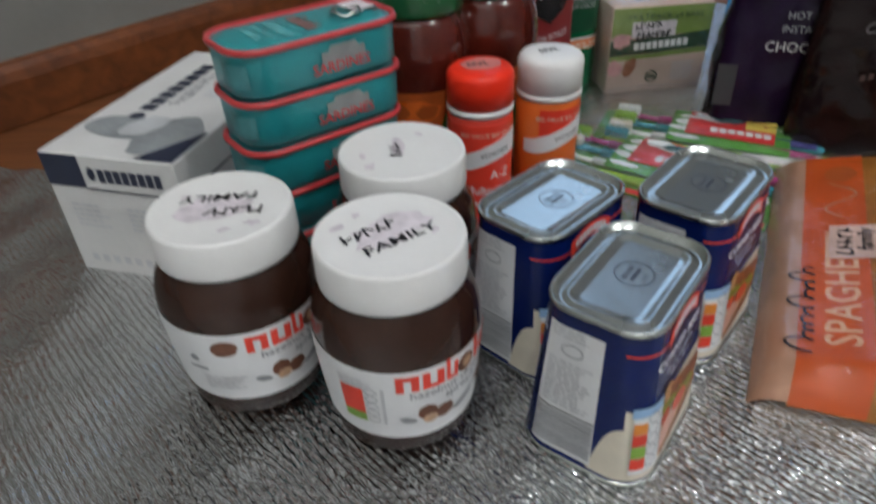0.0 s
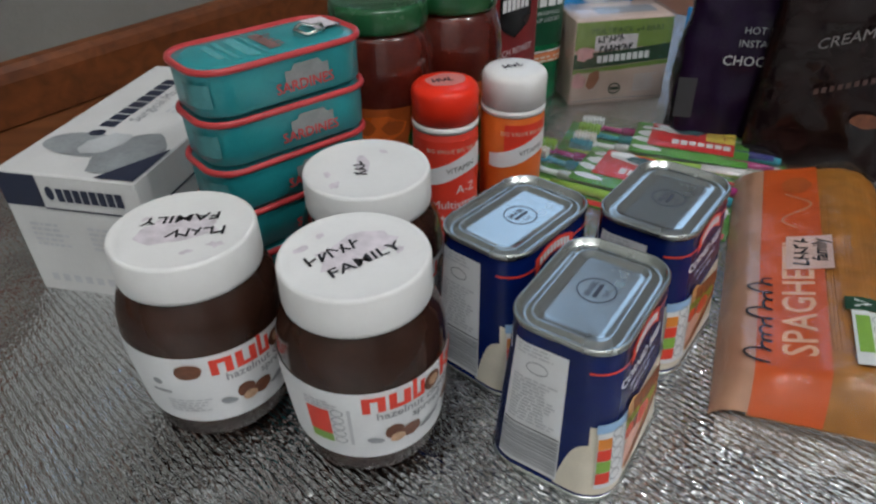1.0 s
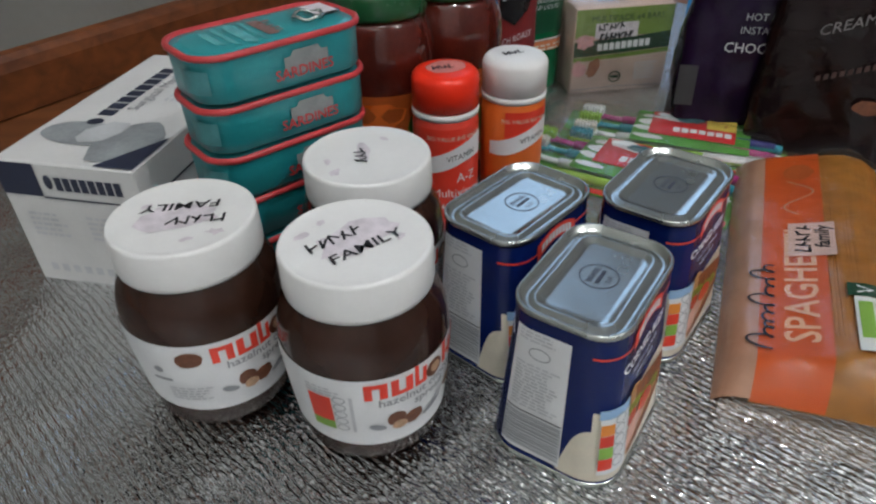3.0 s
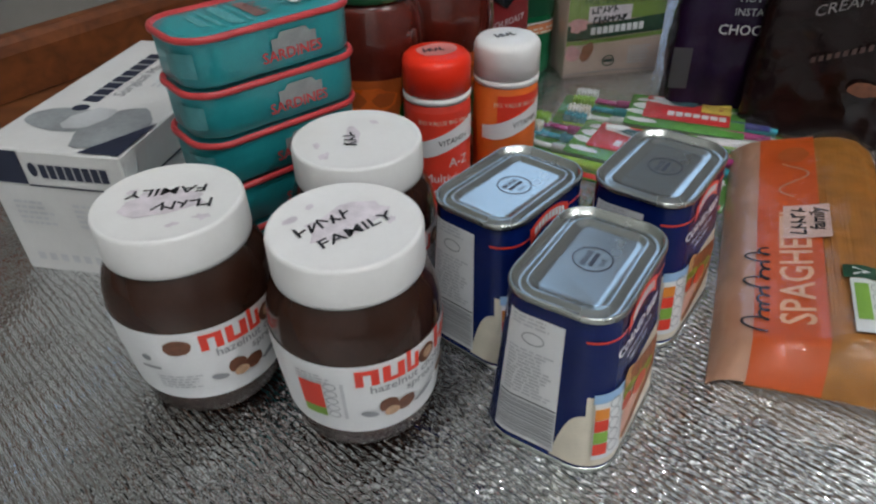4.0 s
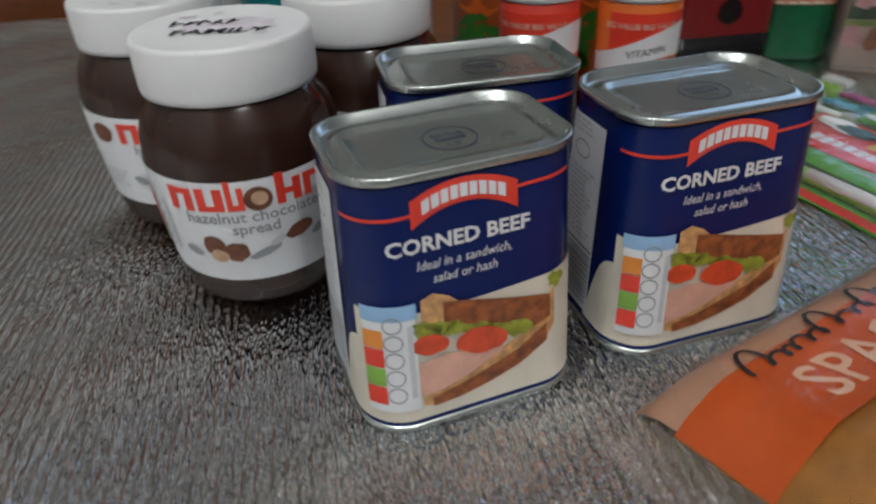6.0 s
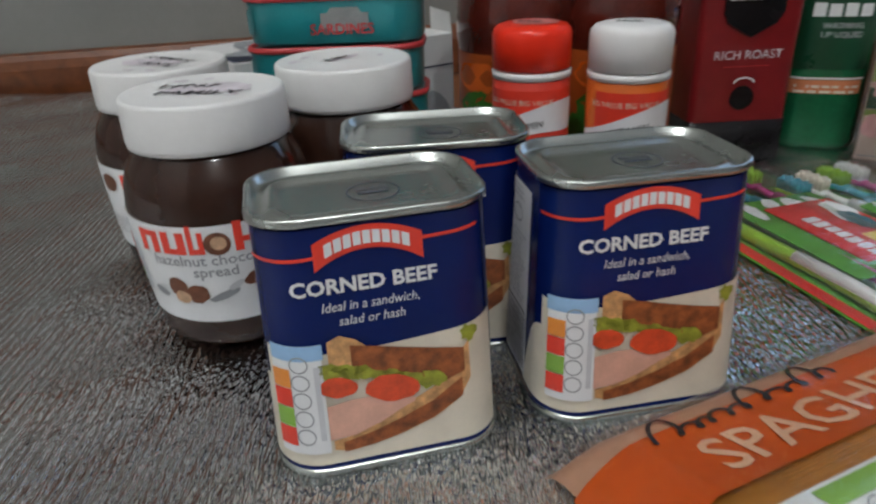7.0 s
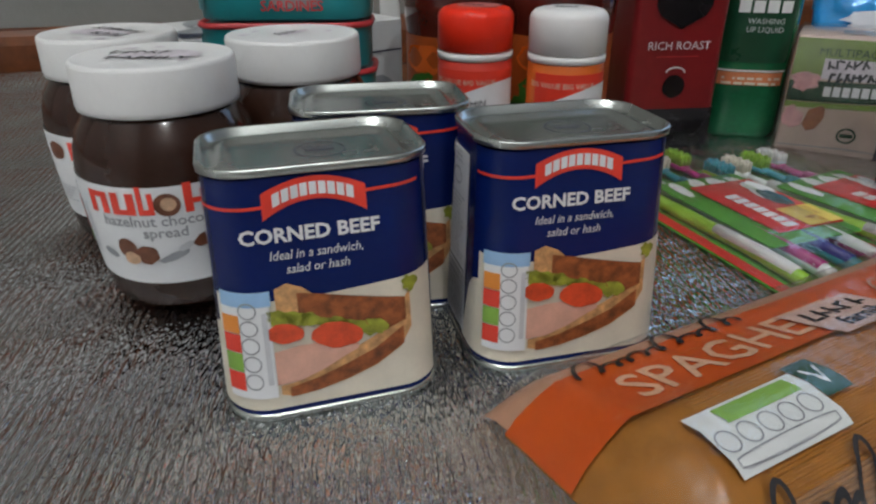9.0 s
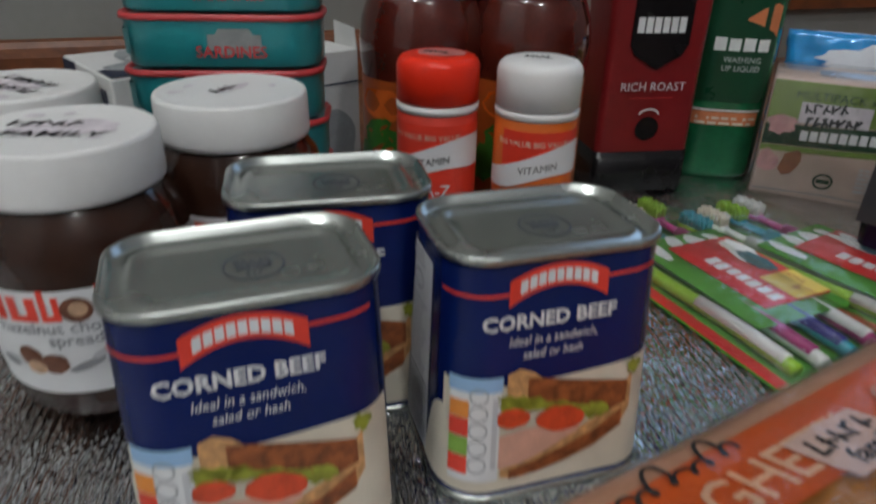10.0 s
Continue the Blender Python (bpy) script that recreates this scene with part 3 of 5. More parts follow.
    for i in range(5):
        t = [(-0.0255 + 0.0032 * math.cos(a * math.pi / 8), 0.0160 + 0.0065 * i + 0.0028 * math.sin(a * math.pi / 8)) for a in range(17)]
        part("nutrition_ring", line(surf, t, 0.0005, 0.0016), GREYINK, body)
    part("fine_print", rect(surf, -0.0205, -0.0185, 0.0145, 0.041, 0.0016, 2, 2), FAINT, body)
    surf = whole
    # information panel towards the back
    part("info_panel", rect(surf, -0.0890, -0.0570, 0.0060, 0.0800, 0.0004, 12, 6), PAPER, body, "white information panel")
    tagged(part("fine_print", rows_of_print(surf, -0.0860, -0.0605, 0.034, 0.062, 14, 0.0008, 3), FAINT, body), kind="stuff")
    tagged(part("fine_print", rows_of_print(surf, -0.0860, -0.0605, 0.074, 0.080, 3, 0.0008, 5), FAINT, body), kind="stuff")
    oval = [(-0.0735 + 0.006 * math.cos(a * math.pi / 10), 0.068 + 0.0032 * math.sin(a * math.pi / 10)) for a in range(21)]
    part("fine_print", line(surf, oval, 0.0006, 0.0008), GREYINK, body)
    part("fine_print", rect(surf, -0.0880, -0.0575, 0.0305, 0.0312, 0.0008), INK, body)
    bc = bmesh.new()
    rng = random.Random(4)
    z = 0.0085
    while z < 0.0285:
        h = rng.uniform(0.0003, 0.0010)
        cols = [(-0.0885 + 0.0310 * i / 8, z, z + h) for i in range(9)]
        for (s0, a, b), (s1, _, _) in zip(cols, cols[1:]):
            bc.faces.new([bc.verts.new(surf(p, q, 0.0008)) for p, q in ((s0, a), (s1, a), (s1, b), (s0, b))])
        z += h + rng.uniform(0.0004, 0.0010)
    tagged(part("barcode", bc, GREYINK, body), kind="stuff")
    tri = bmesh.new()
    tri.faces.new([tri.verts.new(surf(s, z, 0.0006)) for s, z in ((-0.0975, 0.0830), (-0.0925, 0.0710), (-0.0910, 0.0715))])
    part("tag", tri, PAPER, body, "small white torn tag")
    return can


TINS = "navy corned beef tin with bare lid, "
corned_beef_tin(pose(-0.001, 0.000, 0, 0, 0, 55), TINS + "before two others")
corned_beef_tin(pose(-0.0291, 0.0685, 0, 0, 0, 47), TINS + "beside spread jars")
corned_beef_tin(pose(0.0579, 0.0822, 0, 0, 0, 51.5), TINS + "beside spaghetti pack")


# ---------- jars of chocolate spread ----------
JAR = [(0.0, 0.0005), (0.030, 0.0005), (0.0345, 0.0018), (0.0372, 0.006), (0.0383, 0.012), (0.0402, 0.030), (0.0417, 0.048), (0.0424, 0.060), (0.0424, 0.068), (0.0414, 0.077), (0.0388, 0.0852), (0.0345, 0.0912), (0.0325, 0.0955)]


def turned_surface(profile, turn_r=0.041):
    zs, rs = [z for _, z in profile[1:]], [r for r, _ in profile[1:]]

    def surf(s, z, off):
        r = float(np.interp(z, zs, rs)) + off
        a = s / turn_r - math.pi / 2
        return Vector((r * math.cos(a), r * math.sin(a), z))

    return surf


def spread_jar(m, label, name_turn, rows, seed, plain_side=False):
    jar = thing("spread_jar", m, label, "jar", "jars of chocolate spread")
    body = part("jar_body", turned(JAR, 72), SPREAD, jar, "clear jar full of dark chocolate spread")
    surf = turned_surface(JAR)
    wrap = part("label", strip(surf, [(s / 1000, 0.0175 + 0.0000006 * s * s, 0.0660 + 0.0000004 * s * s) for s in range(-92, 93, 4)], 0.0004, 5), PAPER, jar, "white wrap-around paper label")
    glass = surf
    surf = lambda s, z, off: glass(s * 0.95 - 0.0020, z * 0.93 + 0.0112, off)
    # red brand word as plain blocks with a nut in it
    for i, (s, w, h) in enumerate(((-0.0330, 0.0112, 0.0112), (-0.0200, 0.0112, 0.0112), (-0.0076, 0.0070, 0.0145), (0.0124, 0.0108, 0.0150), (0.0246, 0.0104, 0.0112))):
        bm = rect(surf, s, s + w * 0.34, 0.0452, 0.0452 + h, 0.0008, 2, 1)
        gaps = (0.0082, 0.0, 0.0, 0.0042, 0.0082)[i]
        for q in (rect(surf, s + w * 0.66, s + w, 0.0452, 0.0452 + 0.0110, 0.0008, 2, 1), rect(surf, s + w * 0.3, s + w * 0.7, 0.0452 + gaps, 0.0452 + gaps + 0.0028, 0.0008, 2, 1)):
            me = bpy.data.meshes.new("join")
            q.to_mesh(me)
            q.free()
            bm.from_mesh(me)
            bpy.data.meshes.remove(me)
        part("brand_block", bm, RED, wrap)
    part("nut_print", blob(surf, 0.0050, 0.0500, 0.0058, 0.0058, 0.0008), NUT, wrap)
    part("nut_print", blob(surf, 0.0056, 0.0504, 0.0034, 0.0034, 0.0010), NUTPALE, wrap)
    part("lettering", lettering(surf, "hazelnut chocolate", 0.002, 0.0392, 0.0076, 0.0008, bold=0.015), GREYINK, wrap)
    part("lettering", lettering(surf, "spread", 0.002, 0.0330, 0.0076, 0.0008, bold=0.015), GREYINK, wrap)
    for i, (s, z, a, b, c, t) in enumerate(((-0.0180, 0.0270, 0.0050, 0.0054, NUT, 0), (-0.0085, 0.0235, 0.0056, 0.0052, NUT, 10), (-0.0165, 0.0215, 0.0040, 0.0036, NUTPALE, 0), (0.004, 0.0225, 0.0080, 0.0020, GREYINK, 20), (0.010, 0.0275, 0.0042, 0.0018, FAINT, 30), (0.0200, 0.0300, 0.0066, 0.0036, NUT, 15), (-0.0280, 0.0235, 0.0044, 0.0022, GREYINK, -20), (0.030, 0.027, 0.005, 0.0022, GREYINK, 25))):
        part("nut_print", blob(surf, s, z, a, b, 0.0008 + 0.0001 * i, t, 16, 0.08, i), c, wrap)
    if plain_side:
        # single nut, small marks
        part("nut_print", blob(surf, -0.0440, 0.0500, 0.0070, 0.0055, 0.0008, 10, 16, 0.06), NUT, wrap)
        part("fine_print", rect(surf, -0.0670, -0.0560, 0.0330, 0.0350, 0.0008, 4, 1), GREYINK, wrap)
        part("fine_print", blob(surf, -0.0620, 0.0415, 0.0026, 0.0024, 0.0008), GREYINK, wrap)
        tagged(part("fine_print", rows_of_print(surf, -0.0600, -0.0360, 0.0180, 0.0290, 5, 0.0008, 8), FAINT, wrap), kind="stuff")
    else:
        part("nutrition_block", rect(surf, -0.0620, -0.0495, 0.0270, 0.0460, 0.0008), RED, wrap)
        part("nutrition_block", rect(surf, -0.0620, -0.0495, 0.0205, 0.0270, 0.0008), GREEN_P, wrap)
        for i in range(5):
            t = [(-0.0455 + 0.0030 * math.cos(a * math.pi / 7), 0.0230 + 0.0055 * i + 0.0023 * math.sin(a * math.pi / 7)) for a in range(15)]
            part("nutrition_ring", line(surf, t, 0.0005, 0.0008), GREYINK, wrap)
        part("fine_print", rect(surf, -0.0405, -0.0388, 0.0200, 0.0480, 0.0008, 2, 2), FAINT, wrap)
        tagged(part("fine_print", rows_of_print(surf, -0.0625, -0.0450, 0.0475, 0.0540, 3, 0.0008, 3), FAINT, wrap), kind="stuff")
    # lid
    zl = 0.0934
    lid = part("lid", turned([(0.0345, zl), (0.0358, zl + 0.0006), (0.0362, zl + 0.003), (0.0359, 0.1128), (0.0354, 0.1143), (0.0344, 0.1150), (0.0334, 0.1147), (0.0300, 0.1143), (0.0, 0.1143)], 80, (False, False)), WHITE, jar, "ribbed white screw lid")
    c, s = math.cos(radians(name_turn)), math.sin(radians(name_turn))
    top = flat((0, 0, 0.1143), (c, s, 0), (-s, c, 0), (0, 0, 1))
    part("tape", blob(top, 0.002, 0.002, *rows[0], 0.0003, 8, 18, 0.18, seed), SMUDGE, lid, "smudged strip of tape")
    for i, (x, y, w, h, n, rise) in enumerate(rows[1]):
        if n == 7:
            part("lettering", lettering(lambda u, v, o: top(u, v + 0.12 * u, o), "FAMILY", x + w / 2, y + 0.001, h * 1.25, 0.0006, bold=0.012, squeeze=1.25), INK, lid, "black marker word")
        else:
            pieces("pen_stroke", scrawl(top, x, y, w, h, n, 0.0013, 0.0006, rise, seed + i), INK, lid, "black marker strokes", per=2)
    for i, (x, y, w) in enumerate(((-0.020, 0.016, 0.004), (-0.008, 0.021, 0.003), (0.019, -0.009, 0.003))):
        part("smudge", blob(top, x, y, w, w * 0.6, 0.0003, 20 * i, 12, 0.4, seed + 9 + i), SMUDGE, lid)
    return jar


NAME = ((0.020, 0.012), [(-0.021, 0.000, 0.028, 0.0085, 5, 0.0006), (-0.014, -0.012, 0.032, 0.0075, 7, 0.0009)])
spread_jar(pose(-0.1121, 0.0088, 0, 0, 0, 49), "white-lidded jar of chocolate spread with marker on the lid", -19, NAME, 3)
spread_jar(pose(-0.1984, 0.0345, 0, 0, 0, 63), "white-lidded jar of chocolate spread beside the mask box", 118, NAME, 13, True)
spread_jar(pose(-0.1118, 0.0918, 0, 0, 0, 66), "white-lidded jar of chocolate spread in front of sardine tins", 24, ((0.011, 0.004), [(-0.009, -0.001, 0.017, 0.0075, 3, 0.001)]), 23)


# ---------- stack of sardine tins ----------
def sardine_tin(m, label, top_one=False):
    tin = thing("sardine_tin", m, label, "sardine tin", "stack of sardine tins")
    hx, hy, r = 0.0535, 0.0282, 0.0200
    body = part("body", slab(hx, hy, r, [(0.004, 0.0006), (0.0022, 0.0), (0.0012, 0.0012), (0.0008, 0.0205), (0.0002, 0.0233), (0.0, 0.0248)], 10), TEAL, tin, "teal enamelled tin")
    part("rim", slab(hx + 0.0012, hy + 0.0012, r, [(0.002, 0.0240), (0.0002, 0.0243), (0.0, 0.0256), (0.0006, 0.0272), (0.0018, 0.0276), (0.0030, 0.0270), (0.0040, 0.0250)], 10), CORAL, tin, "coral rolled rim")
    lid = part("lid", slab(hx - 0.0020, hy - 0.0020, r - 0.002, [(0.0, 0.0246), (0.0002, 0.0256), (0.0035, 0.0252), (0.0045, 0.0262), (0.0060, 0.0264)], 10), TEAL, tin)
    at = perimeter(hx, hy, r)

    def surf(s, z, off):
        x, y, nx, ny = at(s)
        return Vector((x + nx * (off - 0.0009), y + ny * (off - 0.0009), z))

    part("print", strip(surf, [(s / 1000, 0.0075 + (0.0015 if abs(s - 9) > 9 else 0), 0.0205 - (0.003 if abs(s - 9) > 9 else 0)) for s in range(-5, 25, 2)], 0.0012, 1), GREYPRINT, body)
    part("print", rect(surf, -0.068, -0.048, 0.006, 0.019, 0.0012), mat("grey_teal_print", (0.06, 0.24, 0.255), 0.4, 0, 0.2, 120), body)
    part("lettering", lettering(surf, "SARDINES", 0.0070, 0.0058, 0.0084, 0.0016, bold=0.016), CORAL, body)
    crease = rect(surf, -0.033, -0.021, 0.0225, 0.0229, 0.0014)
    part("crease", crease, TEAL, body)
    if top_one:
        top = flat((0, 0, 0.0266), (1, 0, 0), (0, 1, 0), (0, 0, 1))
        pale, faded = mat("lid_pale_sheen", (0.10, 0.40, 0.43), 0.22), mat("faded_coral_print", (0.30, 0.16, 0.15), 0.3)
        # Lighter teal streaks carry the lid's sheen in their colour.
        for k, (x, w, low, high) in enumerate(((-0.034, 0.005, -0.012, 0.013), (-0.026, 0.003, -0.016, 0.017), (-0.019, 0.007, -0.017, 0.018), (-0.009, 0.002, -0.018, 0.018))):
            part("sheen_print", strip(top, [(x + w * q / 4, low + 0.002 * math.sin(q + k), high + 0.002 * math.cos(2 * q + k)) for q in range(5)], 0.0002, 3), pale, lid, "pale streak painted for the lid's sheen")
        part("sheen_print", rect(top, -0.004, 0.003, -0.014, 0.015, 0.0003, 3, 3), faded, lid, "faded coral print")
        tagged(part("fine_print", rows_of_print(top, -0.003, 0.008, -0.012, 0.013, 5, 0.0006, 12), faded, lid), kind="stuff")
        ring = [(0.0270 + 0.0085 * math.cos(a * math.pi / 12), -0.004 + 0.0085 * math.sin(a * math.pi / 12), 0.0290 + 0.0008 * math.cos(a)) for a in range(25)]
        part("ring_pull", tube(ring, 0.0012, 8), TIN, lid, "bright ring pull")
        bm = block(0.0075, 0.0030, 0.0268, 0.0284)
        bmesh.ops.translate(bm, vec=(0.0415, -0.002, 0), verts=bm.verts)
        part("pull_tab", bm, TIN, lid)
        part("tape", rect(top, 0.031, 0.046, -0.006, 0.014, 0.0022), SMUDGE, lid, "pale torn tape")
    return tin


SARDINE_TINS = [(0.0, 0.0, 41), (0.001, -0.001, 39), (-0.001, 0.001, 40), (-0.001, -0.001, 39), (0.000, 0.000, 38), (0.000, 0.001, 39)]
for i, (dx, dy, turn) in enumerate(SARDINE_TINS):
    sardine_tin(pose(-0.1685 + dx, 0.1405 + dy, 0.0288 * i, 0, 0, turn), "teal sardine tin with coral rim" + (", on top of the stack" if i == 5 else ", part of a stack of six"), i == 5)


# ---------- mask box ----------
def mask_box():
    L, W, H = 0.19, 0.100, 0.095
    box = thing("mask_box", pose(-0.3530, 0.1385, 0, 0, 0, -13.5), "white carton of surgical masks with grey photo and navy corners", "carton")
    bm = slab(W / 2, L / 2, 0.0015, [(0.001, 0.0), (0, 0.001), (0, H - 0.001), (0.001, H)], 3)
    bmesh.ops.translate(bm, vec=(W / 2, L / 2, 0), verts=bm.verts)
    body = part("carton", bm, CARTON, box, "", False)
    top = flat((0, 0, H), (1, 0, 0), (0, 1, 0), (0, 0, 1))
    up = flat((0, 0, H), (0, 1, 0), (-1, 0, 0), (0, 0, 1))
    part("lettering", lettering(up, "Surgical Mask", 0.115, -0.052, 0.0125, 0.0006), GREYINK, body)
    pieces("brand_bar", bars(up, 0.070, -0.040, 0.092, 0.012, 8, 0.0006, 0.2), DARKNAVY, body)
    part("brand_mark", blob(up, 0.060, -0.034, 0.005, 0.006, 0.0006), DARKNAVY, body)
    tagged(part("fine_print", rows_of_print(up, 0.100, 0.150, -0.078, -0.060, 4, 0.0006, 4), FAINT, body), kind="stuff")
    part("mask_photo", blob(top, 0.036, 0.042, 0.030, 0.0165, 0.0005, -8, 26, 0.05, 2), MASKGREY, body)
    part("mask_photo", blob(top, 0.050, 0.046, 0.012, 0.018, 0.0008, -30, 18, 0.1, 3), MASKPALE, body)
    part("mask_photo", blob(top, 0.074, 0.036, 0.022, 0.028, 0.0007, -25, 20, 0.12, 4), MASKGREY, body)
    tri = bmesh.new()
    tri.faces.new([tri.verts.new(top(x, y, 0.0010)) for x, y in ((0.072, 0.001), (0.0995, 0.001), (0.0995, 0.045))])
    part("corner_print", tri, DARKNAVY, body, "navy corner", False)
    front = flat((0, 0, 0), (1, 0, 0), (0, 0, 1), (0, -1, 0))
    part("corner_print", rect(front, 0.001, 0.030, 0.071, 0.0945, 0.0006), DARKNAVY, body, "navy corner")
    part("band", rect(front, 0.030, 0.0995, 0.0698, 0.0710, 0.0006), DARKNAVY, body)
    pieces("brand_bar", bars(front, 0.042, 0.0765, 0.048, 0.0095, 8, 0.0006, 0.2), DARKNAVY, body)
    part("brand_mark", blob(front, 0.037, 0.082, 0.003, 0.005, 0.0006), DARKNAVY, body)
    tagged(part("fine_print", rows_of_print(front, 0.012, 0.040, 0.040, 0.060, 5, 0.0006, 4), FAINT, body), kind="stuff")
    tagged(part("fine_print", rows_of_print(front, 0.055, 0.090, 0.040, 0.060, 5, 0.0006, 6), FAINT, body), kind="stuff")
    part("fine_print", bars(front, 0.012, 0.010, 0.070, 0.006, 8, 0.0006, 0.4), FAINT, body)
    side = flat((W, 0, 0), (0, 1, 0), (0, 0, 1), (1, 0, 0))
    part("band", rect(side, 0.0, L - 0.002, 0.0690, 0.0705, 0.0006), DARKNAVY, body)
    part("side_photo", blob(side, 0.165, 0.025, 0.020, 0.024, 0.0006, 20, 18, 0.1, 5), MASKGREY, body)
    flap = bmesh.new()
    vs = [flap.verts.new(p) for p in ((W - 0.030, L - 0.001, H), (W, L - 0.001, H), (W + 0.002, L - 0.004, H + 0.016), (W - 0.026, L - 0.004, H + 0.019))]
    flap.faces.new(vs)
    ob = part("flap", flap, CARTON, box, "loose raised end flap", False)
    ob.modifiers.new("thickness", "SOLIDIFY").thickness = 0.0006


mask_box()


# ---------- vitamin tubs ----------
def vitamin_tub(m, label, cap, base, red_cap):
    tub = thing("vitamin_tub", m, label, "tub", "vitamin tubs")
    R = 0.0232
    prof = [(0, 0.0005), (R - 0.002, 0.0005), (R, 0.003), (R, 0.0915), (R - 0.001, 0.0928), (R - 0.004, 0.095)]
    body = part("body", turned(prof, 48), base, tub)
    part("collar", turned([(R - 0.003, 0.0922), (R + 0.0004, 0.0926), (R + 0.0006, 0.0962), (R - 0.001, 0.0969)], 48), WHITE, tub, "white tear collar")
    lid = part("cap", turned([(R - 0.0012, 0.0974), (R + 0.0002, 0.0980), (R + 0.0003, 0.1170), (R - 0.0006, 0.1195), (R - 0.0026, 0.1216), (R - 0.0060, 0.1226), (0, 0.1226)], 48, (True, False)), cap, tub, "rounded screw cap")
    wall = turned_surface(prof, R)
    surf = lambda s, z, off: wall(s, z * 1.07, off)
    if red_cap:
        part("label", strip(surf, [(s / 1000, 0.004, 0.0815) for s in range(-60, 62, 4)], 0.0003, 3), RED, body, "red wrap label")
    else:
        part("label", strip(surf, [(s / 1000, 0.0600 + 0.10 * s / 1000, 0.0815) for s in range(-14, 62, 4)], 0.0003, 3), RED, body, "red label band")
    part("label_band", strip(surf, [(s / 1000, 0.0540 + 0.16 * s / 1000 + 0.002 * math.sin(s / 9), 0.0670 + 0.16 * s / 1000 + 0.004 * math.sin(s / 16)) for s in range(-26, 46, 4)], 0.0006, 2), PAPER, body, "white wavy band")
    part("lettering", lettering(surf, "BIG VALUE BIG VALUE", 0.004, 0.0738, 0.0042, 0.0006), CREAM, body)
    part("lettering", lettering(lambda s, z, o: surf(s, z + 0.16 * s, o), "VITAMIN", 0.008, 0.0592, 0.0055, 0.0009), INK, body)
    if red_cap:
        part("lettering", lettering(surf, "A-Z", 0.012, 0.0430, 0.0095, 0.0006), PAPER, body)
        part("lettering", lettering(surf, "Multivitamins", 0.010, 0.0320, 0.0090, 0.0006), PAPER, body)
        part("lettering", lettering(surf, "+ Minerals", 0.010, 0.0215, 0.0085, 0.0006), PAPER, body)
    part("side_panel", rect(surf, -0.060, -0.034, 0.006, 0.079, 0.0006), ORANGE_T if not red_cap else SMUDGE, body)
    top = flat((0, 0, 0.1226), (1, 0, 0), (0, 1, 0), (0, 0, 1))
    if red_cap:
        part("tape", blob(top, 0.001, 0.002, 0.0145, 0.0115, 0.0003, 12, 16, 0.06, 3), mat("pink_tape", (0.66, 0.22, 0.20), 0.4), lid, "strip of clear tape")
    pieces("pen_stroke", scrawl(top, -0.008, -0.003, 0.015, 0.007, 4, 0.0013, 0.0005, 0.0005, 8), INK, lid, "black marker strokes", per=2)


vitamin_tub(pose(-0.0644, 0.1984, 0, 0, 0, 6), "red-capped vitamin tub with a red and white label", REDCAP, mat("red_tub", (0.66, 0.05, 0.03), 0.35), True)
vitamin_tub(pose(-0.0133, 0.223, 0, 0, 0, 14), "white-capped vitamin tub with an orange and red label", WHITE, ORANGE_T, False)


# ---------- tomato sauce jars ----------
def sauce_jar(m, label):
    jar = thing("sauce_jar", m, label, "jar", "tomato sauce jars")
    prof = [(0, 0.0005), (0.036, 0.0005), (0.0385, 0.004), (0.0395, 0.012), (0.0388, 0.018), (0.0385, 0.100), (0.0398, 0.108), (0.0402, 0.120), (0.0385, 0.134), (0.0350, 0.144), (0.0325, 0.150)]
    body = part("glass", turned(prof, 64), SAUCE, jar, "glass full of dark red sauce")
    part("lid", turned([(0.0335, 0.149), (0.0350, 0.150), (0.0356, 0.152), (0.0354, 0.164), (0.0338, 0.1675), (0.0315, 0.1665), (0.0295, 0.1650), (0, 0.1655)], 64, (True, False)), GREENLID, jar, "dark green metal lid")
    surf = turned_surface(prof)
    wrap = part("label", strip(surf, [(s / 1000, 0.020, 0.099) for s in range(-62, 64, 4)], 0.0004, 3), LABELORANGE, jar, "orange paper label")
    for i, (s, z, a, b, t) in enumerate(((-0.016, 0.065, 0.014, 0.009, 30), (0.004, 0.058, 0.016, 0.010, -20), (0.024, 0.075, 0.013, 0.009, 50), (-0.030, 0.045, 0.014, 0.012, 10), (0.012, 0.040, 0.018, 0.010, 15))):
        part("leaf_print", blob(surf, s, z, a, b, 0.0008 + 0.0001 * i, t, 16, 0.25, i), LEAF, wrap)
    part("tomato_print", blob(surf, -0.010, 0.084, 0.022, 0.010, 0.0008, 0, 16, 0.1, 8), ORANGE_T, wrap)
    return jar


sauce_jar(pose(-0.110, 0.246, 0, 0, 0, 10), "tomato sauce jar with a green lid behind the sardine tins")
sauce_jar(pose(-0.056, 0.290, 0, 0, 0, 30), "tomato sauce jar with a green lid behind the vitamin tubs")


